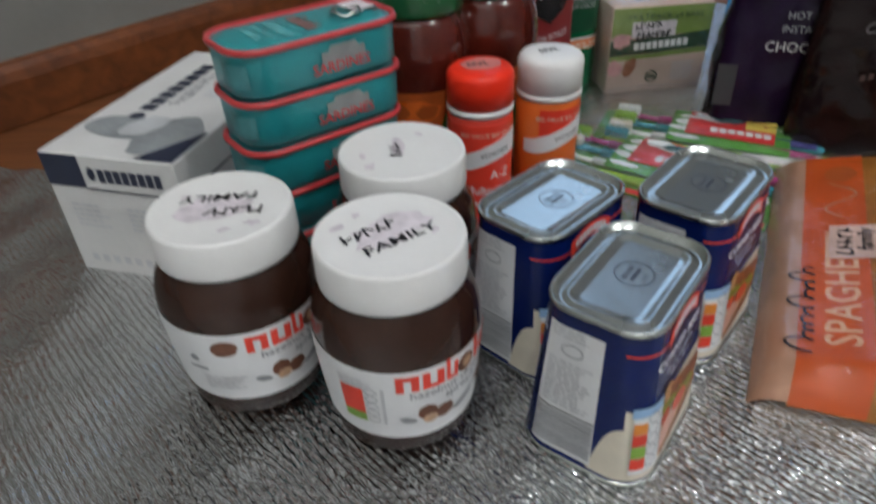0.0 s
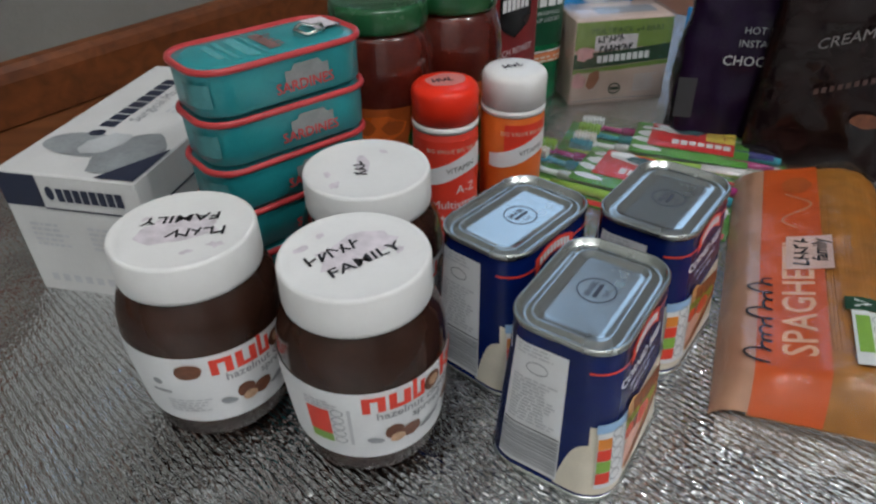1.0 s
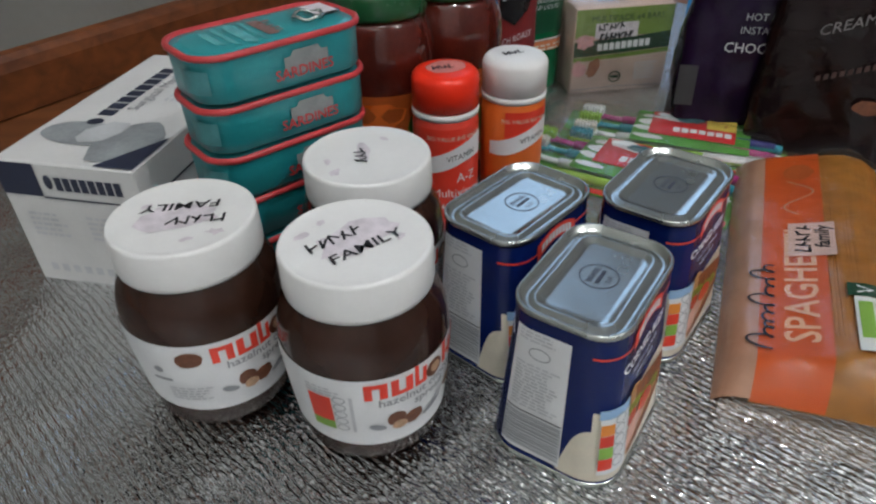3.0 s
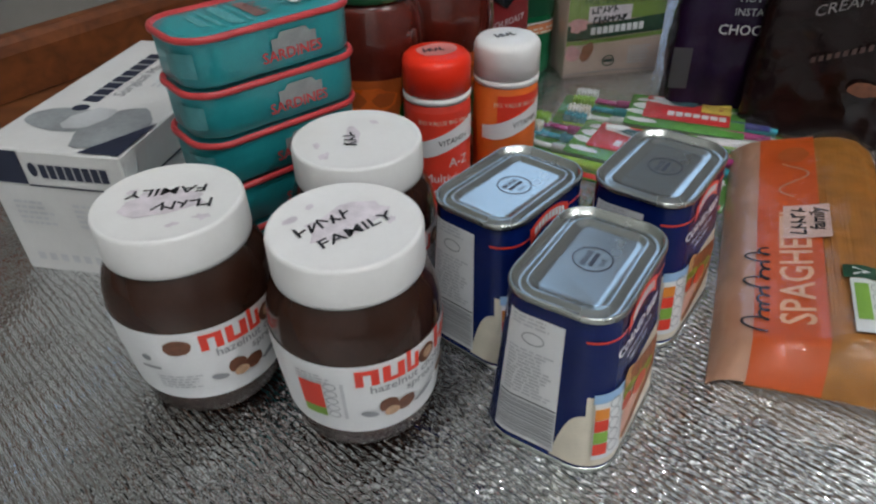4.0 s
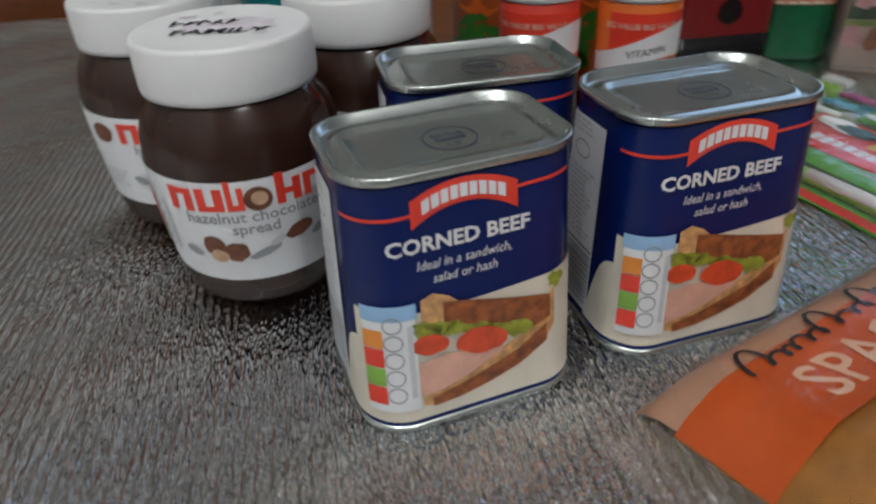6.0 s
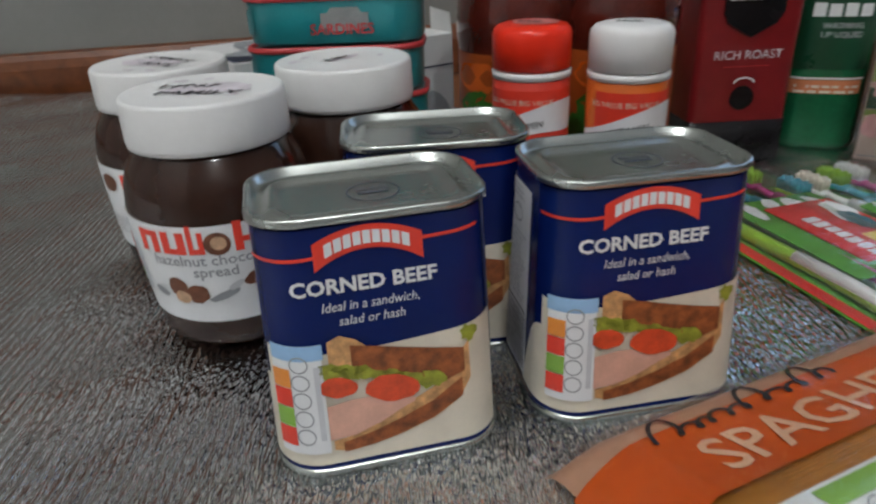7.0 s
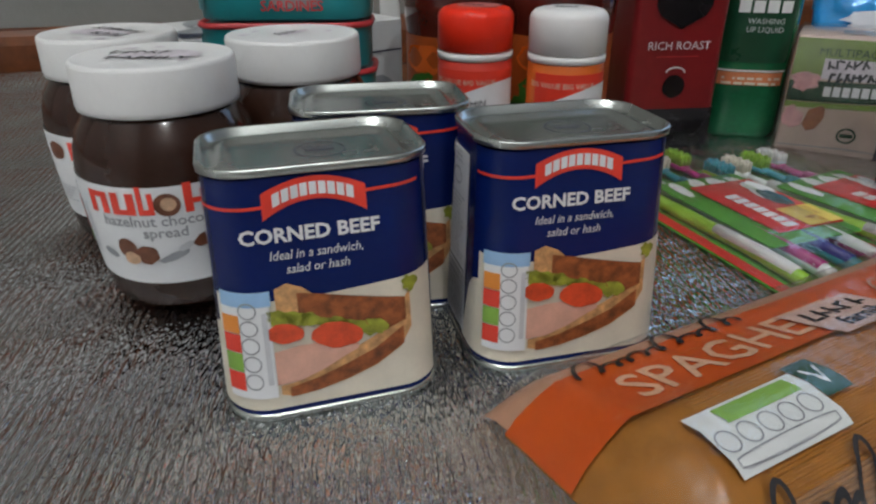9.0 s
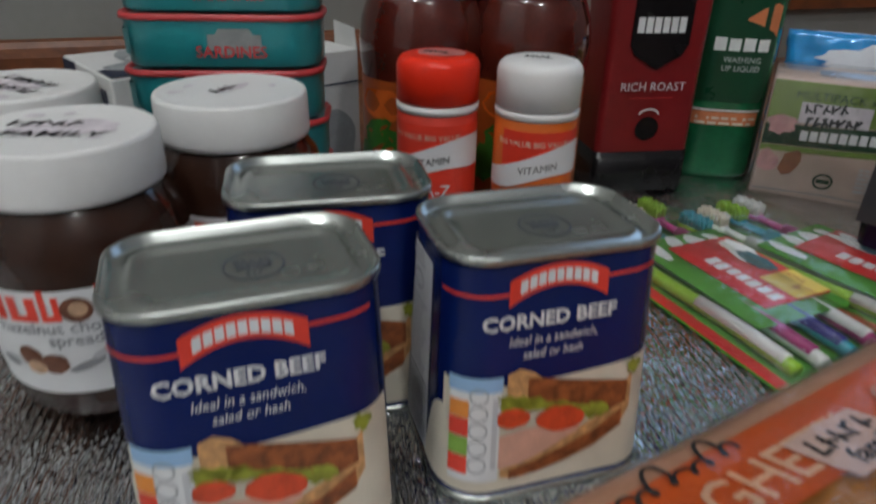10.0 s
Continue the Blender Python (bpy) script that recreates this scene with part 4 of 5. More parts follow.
# ---------- coffee pack, soap bottle, soap box ----------
def coffee_pack():
    pack = thing("coffee_pack", pose(-0.012, 0.391, 0, 0, 0, 44), "dark red vacuum brick of ground coffee with black shield", "coffee pack")
    hx, hy = 0.0375, 0.024
    body = part("brick", slab(hx, hy, 0.006, [(0.004, 0.0), (0.0005, 0.003), (0, 0.02), (0.0006, 0.09), (0, 0.14), (0.001, 0.168), (0.006, 0.174)], 6), COFFEE, pack)
    part("base_band", slab(hx + 0.0006, hy + 0.0006, 0.006, [(0.002, 0.0008), (0, 0.003), (0, 0.034)], 6), BLACK, pack, "black base band")
    front = flat((0, -hy, 0), (1, 0, 0), (0, 0, 1), (0, -1, 0))
    part("shield", strip(front, [(-0.022, 0.112, 0.172), (-0.018, 0.105, 0.172), (0.0, 0.095, 0.172), (0.018, 0.105, 0.172), (0.022, 0.112, 0.172)], 0.0008, 2), BLACK, body, "black shield")
    pieces("brand_bar", bars(front, -0.0185, 0.1205, 0.037, 0.0105, 6, 0.0012, 0.2), PAPER, body)
    part("lettering", lettering(front, "RICH ROAST", 0.0, 0.0800, 0.0088, 0.0010), SMUDGE, body)
    part("rule", rect(front, -0.017, 0.017, 0.0745, 0.0750, 0.0010), CORAL, body)
    part("arc_mark", line(front, [(0.0075 * math.cos(a * math.pi / 12), 0.0625 + 0.004 * math.sin(a * math.pi / 12)) for a in range(13)], 0.0012, 0.0010), PAPER, body)
    part("cup_print", blob(front, 0, 0.052, 0.009, 0.009, 0.0008, 0, 18, 0.05), BLACK, body)
    part("top_fold", slab(hx - 0.004, 0.004, 0.002, [(0.001, 0.172), (0, 0.176), (0.001, 0.182)], 3), COFFEE, pack)


coffee_pack()


def soap_bottle():
    bot = thing("soap_bottle", pose(0.034, 0.466, 0, 0, 0, 25), "green washing-up liquid bottle with a printed label", "bottle")
    hx, hy, r = 0.034, 0.024, 0.0235
    lay = [(0.004, 0.0), (0.0010, 0.0015), (0, 0.006), (0, 0.15), (0.004, 0.168), (0.011, 0.184), (0.0165, 0.194)]
    body = part("body", slab(hx, hy, r, lay, 12), LIQUID, bot, "glossy clear green plastic")
    at = perimeter(hx, hy, r)

    def surf(s, z, off):
        x, y, nx, ny = at(s)
        return Vector((x + nx * off, y + ny * off, z))

    part("label", rect(surf, -0.028, 0.028, 0.064, 0.150, 0.0004, 16), SOAPGREEN, body, "deep green label")
    part("label_band", rect(surf, -0.028, 0.028, 0.0565, 0.058, 0.0006, 16, 1), PAPER, body)
    part("label_band", rect(surf, -0.026, 0.026, 0.0455, 0.0560, 0.0006, 16, 1), SALMON, body, "orange band")
    pieces("brand_bar", bars(surf, -0.018, 0.1030, 0.042, 0.0105, 4, 0.0008, 0.2, 0.0, 0.25, 3), BRUSHWHITE, body)
    part("lettering", lettering(surf, "WASHING", 0.004, 0.0945, 0.0060, 0.0008), FAINT, body)
    part("lettering", lettering(surf, "UP LIQUID", 0.004, 0.0880, 0.0060, 0.0008), FAINT, body)
    part("wedge_print", strip(surf, [(0.002, 0.1255, 0.1265), (0.012, 0.1225, 0.134), (0.022, 0.118, 0.138), (0.027, 0.114, 0.136)], 0.0008), SALMON, body)
    tagged(part("fine_print", rows_of_print(surf, -0.022, 0.024, 0.046, 0.054, 2, 0.0009, 3), CREAM, body), kind="stuff")
    part("cap", turned([(0.012, 0.193), (0.013, 0.195), (0.013, 0.212), (0.009, 0.216), (0.006, 0.226), (0, 0.227)], 24), SALMON, bot, "orange push cap")


soap_bottle()


def soap_box():
    box = thing("soap_box", pose(0.075, 0.435, 0, 0, 0, 8), "multipack carton of soap bars, green and pale pink, in film", "carton")
    W, D, H = 0.106, 0.062, 0.090
    bm = slab(W / 2, D / 2, 0.003, [(0.0015, 0.0), (0, 0.0015), (0, H - 0.0015), (0.0015, H)], 3)
    bmesh.ops.translate(bm, vec=(W / 2, D / 2, 0), verts=bm.verts)
    body = part("carton", bm, SOAPPINK, box)
    f = flat((0, 0, 0), (1, 0, 0), (0, 0, 1), (0, -1, 0))
    part("band", rect(f, 0.001, W - 0.001, 0.0600, 0.0885, 0.0004), SOAPLIME, body, "lime green band")
    part("band", strip(f, [(0.001, 0.0400, 0.0560), (0.05, 0.0420, 0.0575), (W - 0.001, 0.0450, 0.0620)], 0.0006), SOAPDARK, body, "dark green band")
    part("band", strip(f, [(0.001, 0.0350, 0.0395), (0.05, 0.0370, 0.0412), (W - 0.001, 0.0400, 0.0446)], 0.0006), SOAPLIME, body)
    part("lettering", lettering(f, "MULTIPACK x4 BARS", 0.056, 0.0760, 0.0085, 0.0008), SOAPDARK, body)
    pieces("brand_bar", bars(f, 0.026, 0.0455, 0.058, 0.0075, 9, 0.0010, 0.22, 0.0003), PAPER, body)
    part("tape", rect(f, 0.022, 0.068, 0.0585, 0.0740, 0.0008), SMUDGE, body, "strip of tape")
    pieces("pen_stroke", scrawl(f, 0.026, 0.0660, 0.028, 0.0080, 5, 0.0016, 0.0012, 0.0004, 4), INK, body, "black marker strokes", per=2)
    pieces("pen_stroke", scrawl(f, 0.028, 0.0565, 0.036, 0.0075, 7, 0.0020, 0.0012, 0.0004, 5), INK, body, per=2)
    part("petal", blob(f, 0.012, 0.0560, 0.010, 0.0075, 0.0010, 0, 16, 0.2, 1), PINK, body)
    part("petal", blob(f, 0.008, 0.0270, 0.007, 0.009, 0.0008, 0, 16, 0.2, 2), PINK, body)
    part("almond", blob(f, 0.024, 0.0280, 0.0065, 0.0105, 0.0008, -20, 16, 0.12, 3), ALMOND, body)
    part("seal", line(f, [(0.049 + 0.0062 * math.cos(a * math.pi / 10), 0.0165 + 0.0055 * math.sin(a * math.pi / 10)) for a in range(21)], 0.0014, 0.0008), SOAPDARK, body)
    part("seal", rect(f, 0.0445, 0.0535, 0.0150, 0.0180, 0.0008, 2, 1), SOAPDARK, body)
    tagged(part("fine_print", rows_of_print(f, 0.070, 0.098, 0.012, 0.032, 6, 0.0008, 6), FAINT, body), kind="stuff")
    part("seam", strip(f, [(0.002, 0.0040, 0.0047), (0.05, 0.0055, 0.0063), (W - 0.002, 0.0035, 0.0042)], 0.0008), GREYINK, body)
    top = flat((0, 0, H), (1, 0, 0), (0, 1, 0), (0, 0, 1))
    part("top_print", rect(top, 0.030, 0.095, 0.018, 0.042, 0.0004), GREYINK, body)
    film = slab(W / 2 + 0.0016, D / 2 + 0.0016, 0.004, [(0.001, -0.0005), (0, 0.002), (0, H), (0.002, H + 0.002)], 3)
    bmesh.ops.translate(film, vec=(W / 2, D / 2, 0.0006), verts=film.verts)
    part("wrapper", film, FILM, box, "clear shrink film")


soap_box()


# ---------- pouches ----------
def pouch(name, m, label, category, w, d, h, material, seed):
    """A crumpled stand-up pouch: wide base, pinched top seal."""
    ob = thing(name, m, label, category)
    loops = []
    for i in range(37):
        k = i / 36
        depth = max(d * (1 - k) ** 0.7 * 0.5 + 0.002, 0.0024)
        ww = w / 2 * (0.96 + 0.04 * math.sin(k * 6))
        r = min(depth * 0.8, 0.012) + 0.0003
        at = perimeter(ww, depth, r)
        total = 4 * (ww - r + depth - r) + 2 * math.pi * r
        lp = []
        for q in range(72):
            x, y, nx, ny = at(total * q / 72)
            z = k * h
            j = 0.0042 * noise.noise((x * 38 + seed, y * 38, z * 30)) + 0.0024 * abs(noise.noise((x * 95 + seed, y * 95, z * 70)))
            lp.append((x + nx * j, y + ny * j, z))
        loops.append(lp)
    body = part("pouch", loft(loops), material, ob)
    part("top_seal", slab(w / 2 * 0.95, 0.0018, 0.0008, [(0, h - 0.012), (0, h + 0.001)], 3), material, ob)
    front = lambda s, z, off: Vector((s, -(d * (1 - z / h) ** 0.7 * 0.5 + 0.0062) - off, z))
    return ob, body, front


ob, body, f = pouch("chocolate_pouch", pose(0.2165, 0.352, 0, 0, 0, -14), "dark purple pouch of instant hot chocolate", "pouch", 0.122, 0.055, 0.175, PURPLE, 3)
part("lettering", lettering(f, "INSTANT", 0.003, 0.0950, 0.0085, 0.0012), GREYINK, body)
part("lettering", lettering(f, "HOT", -0.003, 0.1060, 0.0085, 0.0012), GREYINK, body)
part("lettering", lettering(f, "CHOCOLATE", 0.011, 0.0790, 0.0120, 0.0012), FAINT, body)
part("grey_panel", rect(f, -0.059, -0.043, 0.030, 0.066, 0.0012, 4, 4), mat("dim_grey_print", (0.04, 0.04, 0.045), 0.4), body)
# Dark brown pouch of cream biscuits, as its lettering says.
ob, body, f = pouch("biscuit_pouch", pose(0.273, 0.306, 0, 0, 0, -24), "glossy dark brown biscuit pouch", "pouch", 0.120, 0.060, 0.180, BROWNPOUCH, 9)
slant = lambda s, z, o: f(s, z + 0.35 * s, o)
DIMPRINT = mat("dim_grey_letters", (0.16, 0.15, 0.15), 0.4)
part("lettering", lettering(slant, "CREAMS", 0.000, 0.112, 0.0120, 0.0016), DIMPRINT, body)
pieces("brand_bar", bars(slant, -0.015, 0.074, 0.044, 0.0045, 8, 0.0014, 0.4), mat("dim_brown_print", (0.06, 0.03, 0.025), 0.4), body)
part("cup_print", blob(f, 0.030, 0.052, 0.012, 0.006, 0.0014, 0, 18, 0.1), NUT, body)
ob, body, f = pouch("snack_bag", pose(0.360, 0.262, 0, 0, 0, -35), "black crinkled snack bag", "bag", 0.120, 0.060, 0.130, BLACK, 14)
part("print_patch", blob(f, 0.0, 0.060, 0.028, 0.014, 0.0014, 0, 18, 0.1), ORANGE_T, body)


def blue_bag():
    ob, body, f = pouch("blue_bag", pose(0.112, 0.528, 0, 0, 0, 6), "crumpled blue and white plastic packet behind the soap", "packet", 0.100, 0.050, 0.112, BLUEBAG, 21)
    part("white_print", blob(f, 0.010, 0.096, 0.030, 0.009, 0.0020, 8, 22, 0.25, 5), WHITEFILM, body)
    edge = slab(0.0012, 0.004, 0.001, [(0, 0.0), (0, 0.100)], 3)
    wing = part("side_fold", edge, mat("blue_edge_film", (0.012, 0.24, 0.55), 0.4, 0, 0.2, 60, 0.3, 90), ob, "bright blue folded edge")
    wing.matrix_basis = pose(0.068, -0.098, 0, 0, 0, 20)


blue_bag()


# ---------- toothbrush packs ----------
def toothbrush_pack(m, label, seed):
    pk = thing("toothbrush_pack", m, label, "toothbrush pack", "toothbrush packs")
    card = part("card", block(0.100, 0.0425, 0.0008, 0.0020, 0.0004), CARDGREEN, pk, "green printed backing card")
    f = flat((0, 0, 0.0020), (1, 0, 0), (0, 1, 0), (0, 0, 1))
    back = flat((0, 0, 0.0020), (-1, 0, 0), (0, -1, 0), (0, 0, 1))
    part("band", rect(f, -0.060, 0.098, -0.042, -0.034, 0.0004), CARDRED, card, "red edge band")
    for i, (x, y, a, b, t) in enumerate(((-0.030, 0.012, 0.016, 0.006, 10), (-0.012, 0.032, 0.020, 0.005, -6), (0.075, -0.005, 0.018, 0.005, 6))):
        part("splash_print", blob(f, x, y, a, b, 0.0006, t, 18, 0.3, seed + i), BRUSHWHITE, card)
    # four brushes side by side, heads towards -x
    for i, (y, body_m, grip_m) in enumerate(((-0.0275, BRUSHLIME, BRUSHWHITE), (-0.010, BRUSHWHITE, BRUSHPURPLE), (0.010, BRUSHTEAL, BRUSHNAVY), (0.028, BRUSHPURPLE, BRUSHWHITE))):
        handle = part("brush_handle", tube([(0.094, y, 0.0055), (0.085, y, 0.0065), (0.05, y + 0.001, 0.0068), (0.01, y, 0.0060), (-0.025, y, 0.0055), (-0.048, y, 0.0052)], 0.0042, 10), body_m, pk)
        part("brush_grip", tube([(0.088, y, 0.0078), (0.065, y, 0.0086), (0.03, y, 0.0078)], 0.0038, 8), grip_m, handle)
        part("brush_neck", tube([(-0.046, y, 0.0052), (-0.058, y, 0.0055), (-0.066, y, 0.0060)], 0.0026, 8), body_m, handle)
        hd = slab(0.0125, 0.0052, 0.005, [(0.001, 0.0045), (0, 0.0055), (0, 0.0075), (0.001, 0.0085)], 5)
        bmesh.ops.translate(hd, vec=(-0.077, y, 0), verts=hd.verts)
        part("brush_head", hd, body_m, handle)
        bm = bmesh.new()
        for ix in range(7):
            for iy in range(3):
                q = block(0.0011, 0.0012, 0.0083, 0.0155 + 0.001 * ((ix + iy) % 2), 0.0003)
                bmesh.ops.translate(q, vec=(-0.086 + 0.003 * ix, y - 0.0033 + 0.0033 * iy, 0), verts=q.verts)
                me = bpy.data.meshes.new("join")
                q.to_mesh(me)
                q.free()
                bm.from_mesh(me)
                bpy.data.meshes.remove(me)
        part("bristles", bm, (BRUSHWHITE, BRUSHTEAL, CREAM, BRUSHLIME)[(i + seed) % 4], handle, "tufted bristles")
    # printed front card across the handles
    fz = 0.0122
    over = slab(0.0510, 0.0330, 0.003, [(0.0003, fz - 0.0012), (0, fz - 0.0010), (0, fz - 0.0006), (0.0003, fz - 0.0004)], 4)
    bmesh.ops.translate(over, vec=(0.0160, 0.0095, 0), verts=over.verts)
    sleeve = part("sleeve", over, CARDGREEN, pk, "green printed sleeve")
    fs = flat((0, 0, fz - 0.0004), (1, 0, 0), (0, 1, 0), (0, 0, 1))
    for i, (x, y, a, b, t) in enumerate(((-0.026, 0.004, 0.0095, 0.0050, -8), (-0.023, 0.018, 0.0090, 0.0060, 10), (-0.022, 0.032, 0.0080, 0.0040, 20), (0.010, 0.034, 0.022, 0.0050, 4), (-0.020, -0.014, 0.0130, 0.0045, -4))):
        part("splash_print", blob(fs, x, y, a, b, 0.0003 + 0.0001 * i, t, 20, 0.14, seed + i), BRUSHWHITE, sleeve)
    front_card = part("front_card", block(0.0375, 0.0240, fz, fz + 0.0008, 0.0003), CARDRED, pk, "red printed front card")
    front_card.matrix_basis = pose(0.0170, 0.0175, 0)
    top = flat((0, 0, fz + 0.0008), (-1, 0, 0), (0, -1, 0), (0, 0, 1))
    pieces("brand_bar", bars(top, -0.034, 0.006, 0.052, 0.010, 7, 0.0004, 0.2, 0, 0.3, 3), PAPER, front_card)
    part("splash_print", blob(top, 0.016, -0.014, 0.020, 0.008, 0.0004, 0, 20, 0.25, seed), BRUSHWHITE, front_card)
    part("splash_print", blob(top, 0.004, -0.013, 0.013, 0.007, 0.0006, 0, 20, 0.15, seed + 2), mat("dark_teal_print", (0.03, 0.12, 0.14), 0.4), front_card)
    part("sticker", rect(top, -0.0375, -0.012, -0.0235, 0.002, 0.0008, 2, 2), YELLOW, front_card, "yellow sticker")
    part("lettering", lettering(top, "4", -0.029, -0.011, 0.011, 0.0011), LABELORANGE, front_card)
    part("lettering", lettering(top, "PACK", -0.020, -0.018, 0.0050, 0.0011), LABELORANGE, front_card)
    loops = []
    for i in range(13):
        x = -0.128 + 0.228 * i / 12
        h = 0.0185 if -0.120 < x < -0.05 else 0.0146
        h = 0.004 if i in (0, 12) else h
        loops.append([(x, y, max(0.0022, z + 0.001 * noise.noise((x * 60, y * 60, seed)))) for y, z in ((-0.041, 0.0024), (-0.037, h * 0.7), (-0.030, h), (-0.012, h * 1.02), (0.0, h * 0.98), (0.012, h * 1.02), (0.030, h), (0.037, h * 0.7), (0.041, 0.0024))])
    part("blister", loft(loops, False, (False, False)), FILM, pk, "clear plastic blister")
    return pk


toothbrush_pack(pose(0.146, 0.312, 0, 0, 0, -24), "pack of four toothbrushes on a green card, near the soap box", 1)
toothbrush_pack(pose(0.083, 0.259, 0, 0, 0, -32), "pack of four toothbrushes on a green card, beside corned beef tins", 4)


# ---------- spaghetti pack ----------
def spaghetti_pack():
    L = 0.275
    pk = thing("spaghetti_pack", pose(0.0768, 0.0064, 0, 0, 0, -24), "clear pack of spaghetti with an orange printed band", "pasta pack")
    # local x across, local y along
    x0, x1 = 0.012, 0.104

    hx = (-0.003, 0.003, 0.010, 0.020, 0.032, 0.046, 0.058, 0.070, 0.082, 0.094, 0.103, 0.108)
    hz = (0.0010, 0.0150, 0.0218, 0.0255, 0.0285, 0.0325, 0.0368, 0.0392, 0.0375, 0.0300, 0.0150, 0.0012)

    def height(x, y):
        e = min(1, max(0, min(y + 0.006, L + 0.006 - y) / 0.022))
        return 0.0010 + (float(np.interp(x, hx, hz)) - 0.001) * e ** 0.45

    def skin(y0, y1, xa, xb, off, nx=24, ny=60, wob=0.0012):
        bm = bmesh.new()
        g = []
        for i in range(nx + 1):
            x = xa + (xb - xa) * i / nx
            col = []
            for j in range(ny + 1):
                y = y0 + (y1 - y0) * j / ny
                col.append(bm.verts.new((x, y, height(x, y) + off + wob * noise.noise((x * 70, y * 35, off * 900)))))
            g.append(col)
        for a, b in zip(g, g[1:]):
            for j in range(ny):
                bm.faces.new((a[j], b[j], b[j + 1], a[j + 1]))
        return bm

    # strands: fine parallel rods filling the pack
    rng = random.Random(5)
    bm = bmesh.new()
    n = 90
    for i in range(n):
        x = x0 + 0.003 + (x1 - x0 - 0.006) * i / (n - 1)
        for lay in range(3):
            z = height(x, L / 2) - 0.0022 - 0.0018 * lay
            if z < 0.0015:
                continue
            ya, yb = 0.010 + rng.uniform(0, 0.006), L - 0.012 - rng.uniform(0, 0.006)
            prev = None
            for y in (ya, 0.026, 0.038, L / 2, L - 0.038, L - 0.026, yb):
                zz = min(z, height(x, y) - (0.0015 if 0.03 < y < L - 0.03 else 0.0036)) + rng.uniform(-0.0002, 0.0002)
                xx = x + rng.uniform(-0.0004, 0.0004)
                ring = [bm.verts.new((xx + 0.0009 * math.cos(a), y, zz + 0.0009 * math.sin(a))) for a in (0, 1.57, 3.14, 4.71)]
                if prev:
                    for k in range(4):
                        bm.faces.new((prev[k], ring[k], ring[(k + 1) % 4], prev[(k + 1) % 4]))
                prev = ring
    tagged(part("spaghetti", bm, PASTA, pk, "bundle of dry spaghetti strands"), kind="stuff")
    part("pasta_bed", skin(-0.0035, L + 0.0035, x0 + 0.004, x1 + 0.003, -0.0016, 30, 60, 0), PASTA, pk)
    band = part("orange_band", skin(-0.0038, L + 0.004, 0.0165, 0.052, 0.0006, 16, 70, 0.0004), PACKORANGE, pk, "orange printed band")
    part("pale_band", skin(-0.0030, L + 0.004, -0.002, 0.0165, 0.0004, 8, 60, 0.0004), PACKPEACH, pk, "pale peach printed edge")
    film = part("film", skin(-0.010, L + 0.012, -0.003, 0.108, 0.0038, 48, 110, 0.0026), PACKFILM, pk, "crinkled clear film")
    part("end_seal", skin(-0.022, -0.004, 0.002, 0.102, 0.0010, 24, 6, 0.0040), MILKFILM, pk, "crimped end seal")
    part("end_seal", skin(L, L + 0.020, 0.004, 0.100, 0.0010, 24, 6, 0.0040), MILKFILM, pk)
    part("side_seal", skin(0.0, L, 0.094, 0.112, 0.0006, 6, 40, 0.003), MILKFILM, pk)
    print_on = lambda s, z, off: Vector((0.054 - z, s, height(0.054 - z, s) + off + 0.0010))
    part("lettering", lettering(print_on, "SPAGHETTI", 0.0285, 0.0080, 0.0245, 0.0, "LEFT", bold=0.012, squeeze=0.96), mat("cream_letters", (0.68, 0.40, 0.25), 0.4, 0, 0.1, 60), band)
    part("script", script(print_on, 0.022, 0.0305, 0.078, 0.0105, 10, 0.0016, 0.0006, 6), INK, band, "black looping script")
    part("tape", rect(print_on, 0.113, 0.153, -0.003, 0.023, 0.0006, 8, 6), mat("peach_tape", (0.62, 0.42, 0.35), 0.4, 0, 0.15, 60), band, "strip of tape")
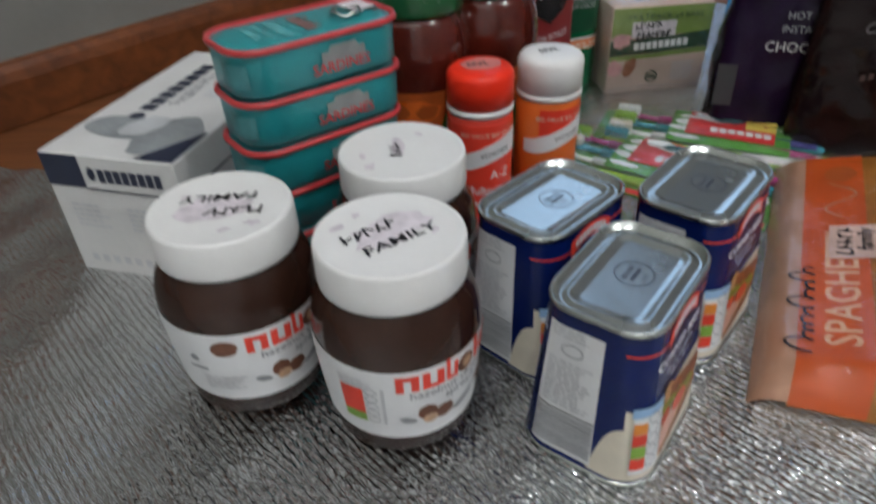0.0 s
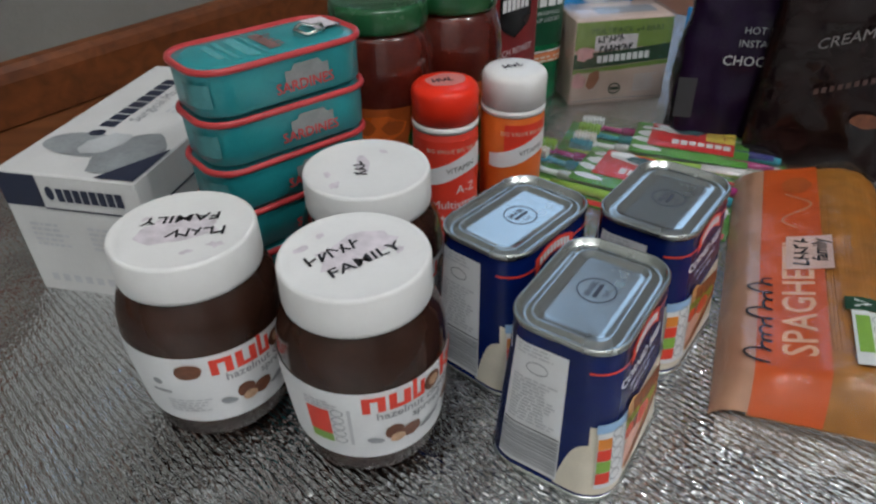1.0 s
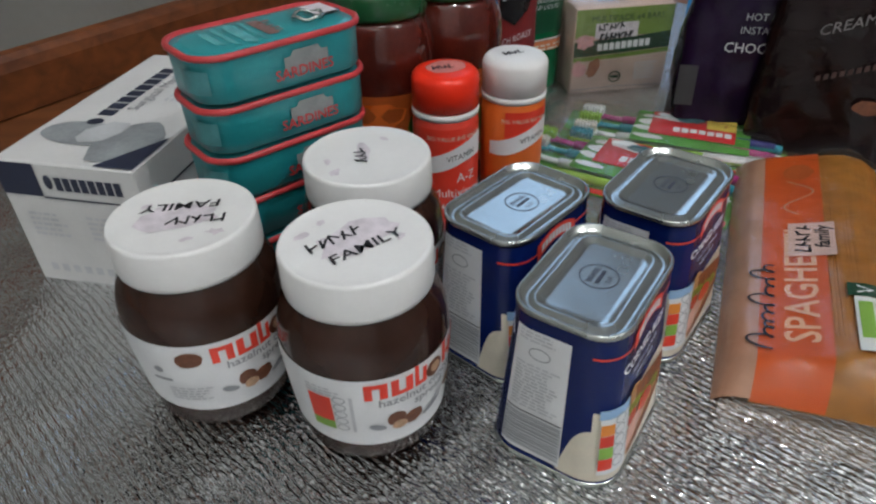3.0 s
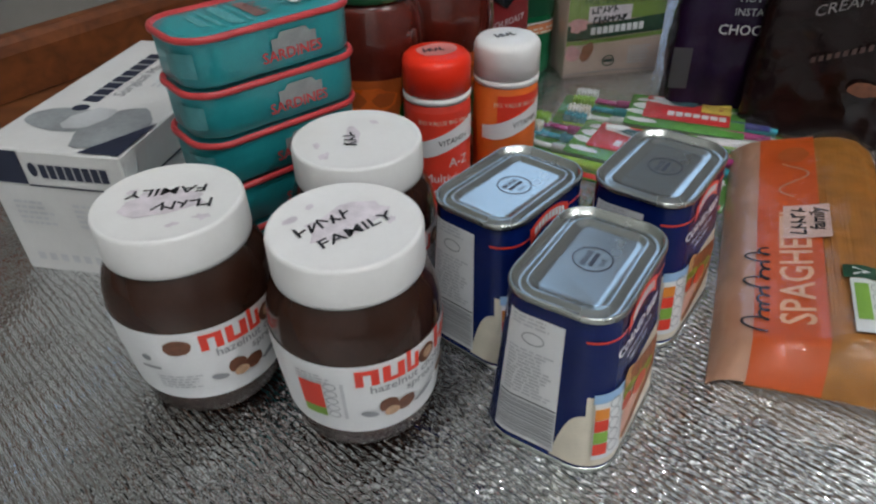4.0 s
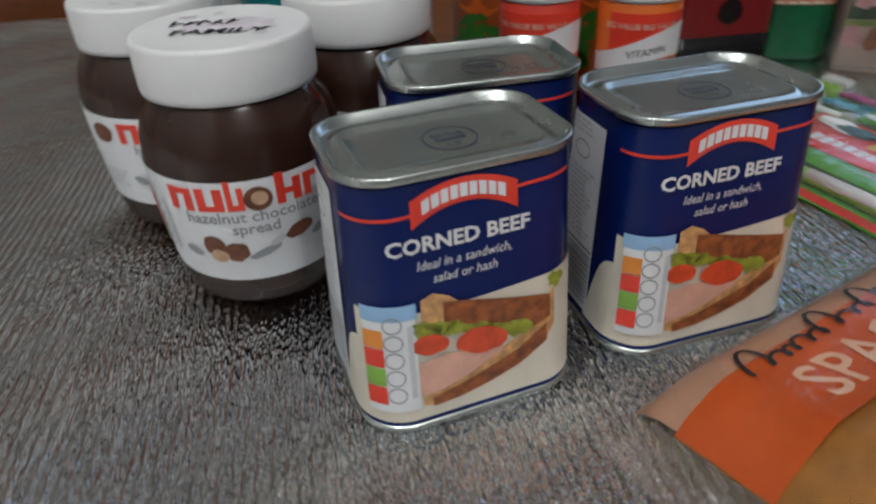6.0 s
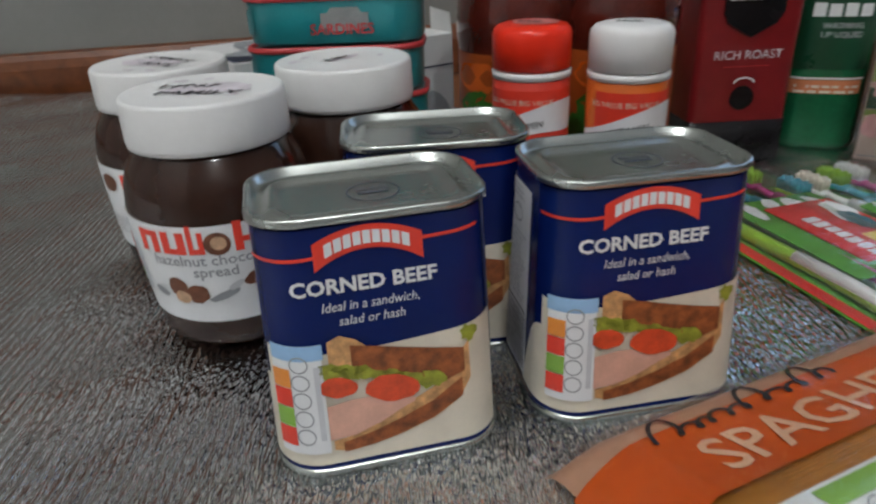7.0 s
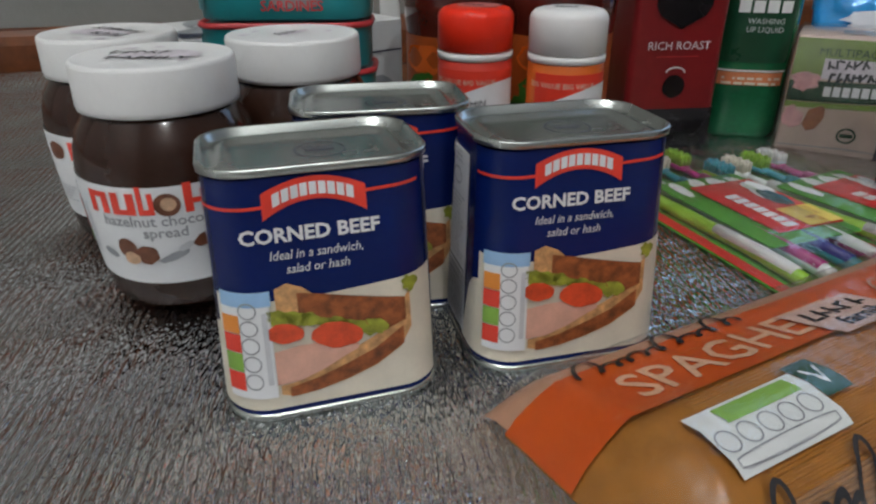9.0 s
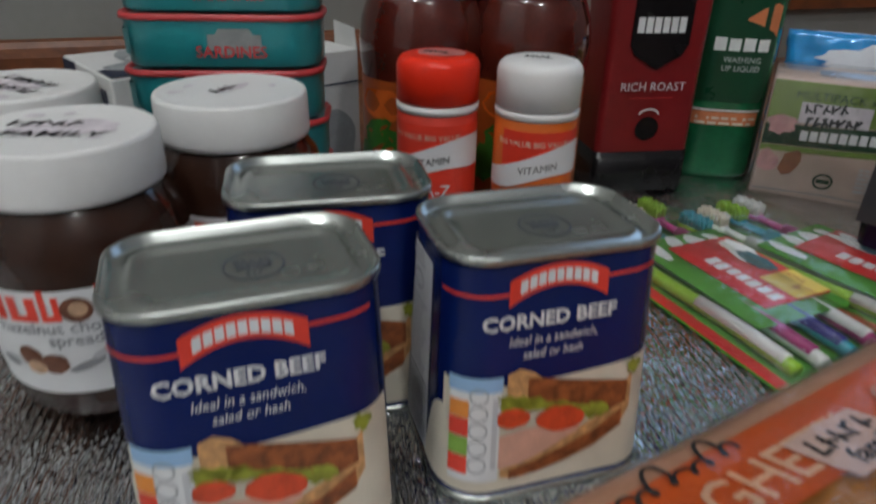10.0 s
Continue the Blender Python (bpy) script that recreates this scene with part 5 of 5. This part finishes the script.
    pieces("pen_stroke", scrawl(print_on, 0.117, 0.0105, 0.034, 0.009, 5, 0.0018, 0.0010, 0.0, 2), INK, band, "black marker strokes", per=2)
    part("lettering", lettering(print_on, "family", 0.134, 0.0005, 0.0115, 0.0010, shear=0.25, bold=0.02), INK, band)
    curl = [(0.165 + 0.050 * t / 30, 0.016 + 0.009 * math.sin(t * 0.24)) for t in range(31)]
    part("curl_print", line(print_on, curl, 0.0013, 0.0006), PACKPEACH, band)
    part("fork_print", blob(print_on, 0.228, 0.016, 0.012, 0.010, 0.0006, 0, 18, 0.08), LABELORANGE, band)
    seal = lambda s, z, off: Vector((0.1065 - z, s, height(0.1065 - z, s) + off + 0.0015))
    part("script", script(seal, 0.024, 0.004, 0.080, 0.0105, 10, 0.0017, 0.0006, 16), INK, pk, "black looping script")
    # white nutrition label and green leaf mark
    lab = lambda s, z, off: Vector((0.0920 - z, s - 0.0085, height(0.0920 - z, s - 0.0085) + off + 0.0008))
    tag = part("label", rect(lab, 0.033, 0.080, 0.006, 0.029, 0.0, 14, 10), LABELWHITE, pk, "white nutrition label")
    part("label_patch", rect(lab, 0.043, 0.075, 0.0205, 0.0275, 0.0004, 8, 4), GREEN_P, tag)
    for i in range(5):
        t = [(0.0372 + 0.0088 * i + 0.0036 * math.cos(a * math.pi / 8), 0.0158 + 0.0036 * math.sin(a * math.pi / 8)) for a in range(17)]
        part("ring_print", line(lab, t, 0.0005, 0.0005), GREYINK, tag)
    oval = [(0.0555 + 0.021 * max(-1, min(1, 1.25 * math.cos(a * math.pi / 12))), 0.0092 + 0.0020 * math.sin(a * math.pi / 12)) for a in range(25)]
    part("ring_print", line(lab, oval, 0.0005, 0.0005), GREYINK, tag)
    tagged(part("fine_print", rows_of_print(lab, 0.036, 0.076, 0.0072, 0.0084, 1, 0.0005, 2), FAINT, tag), kind="stuff")
    leaf = part("leaf_mark", rect(lab, 0.0800, 0.0925, 0.0150, 0.0320, 0.0004, 6, 4), SOAPGREEN, pk, "green vegetarian mark")
    part("lettering", lettering(lab, "V", 0.0862, 0.0185, 0.0130, 0.0008), PAPER, leaf)


spaghetti_pack()
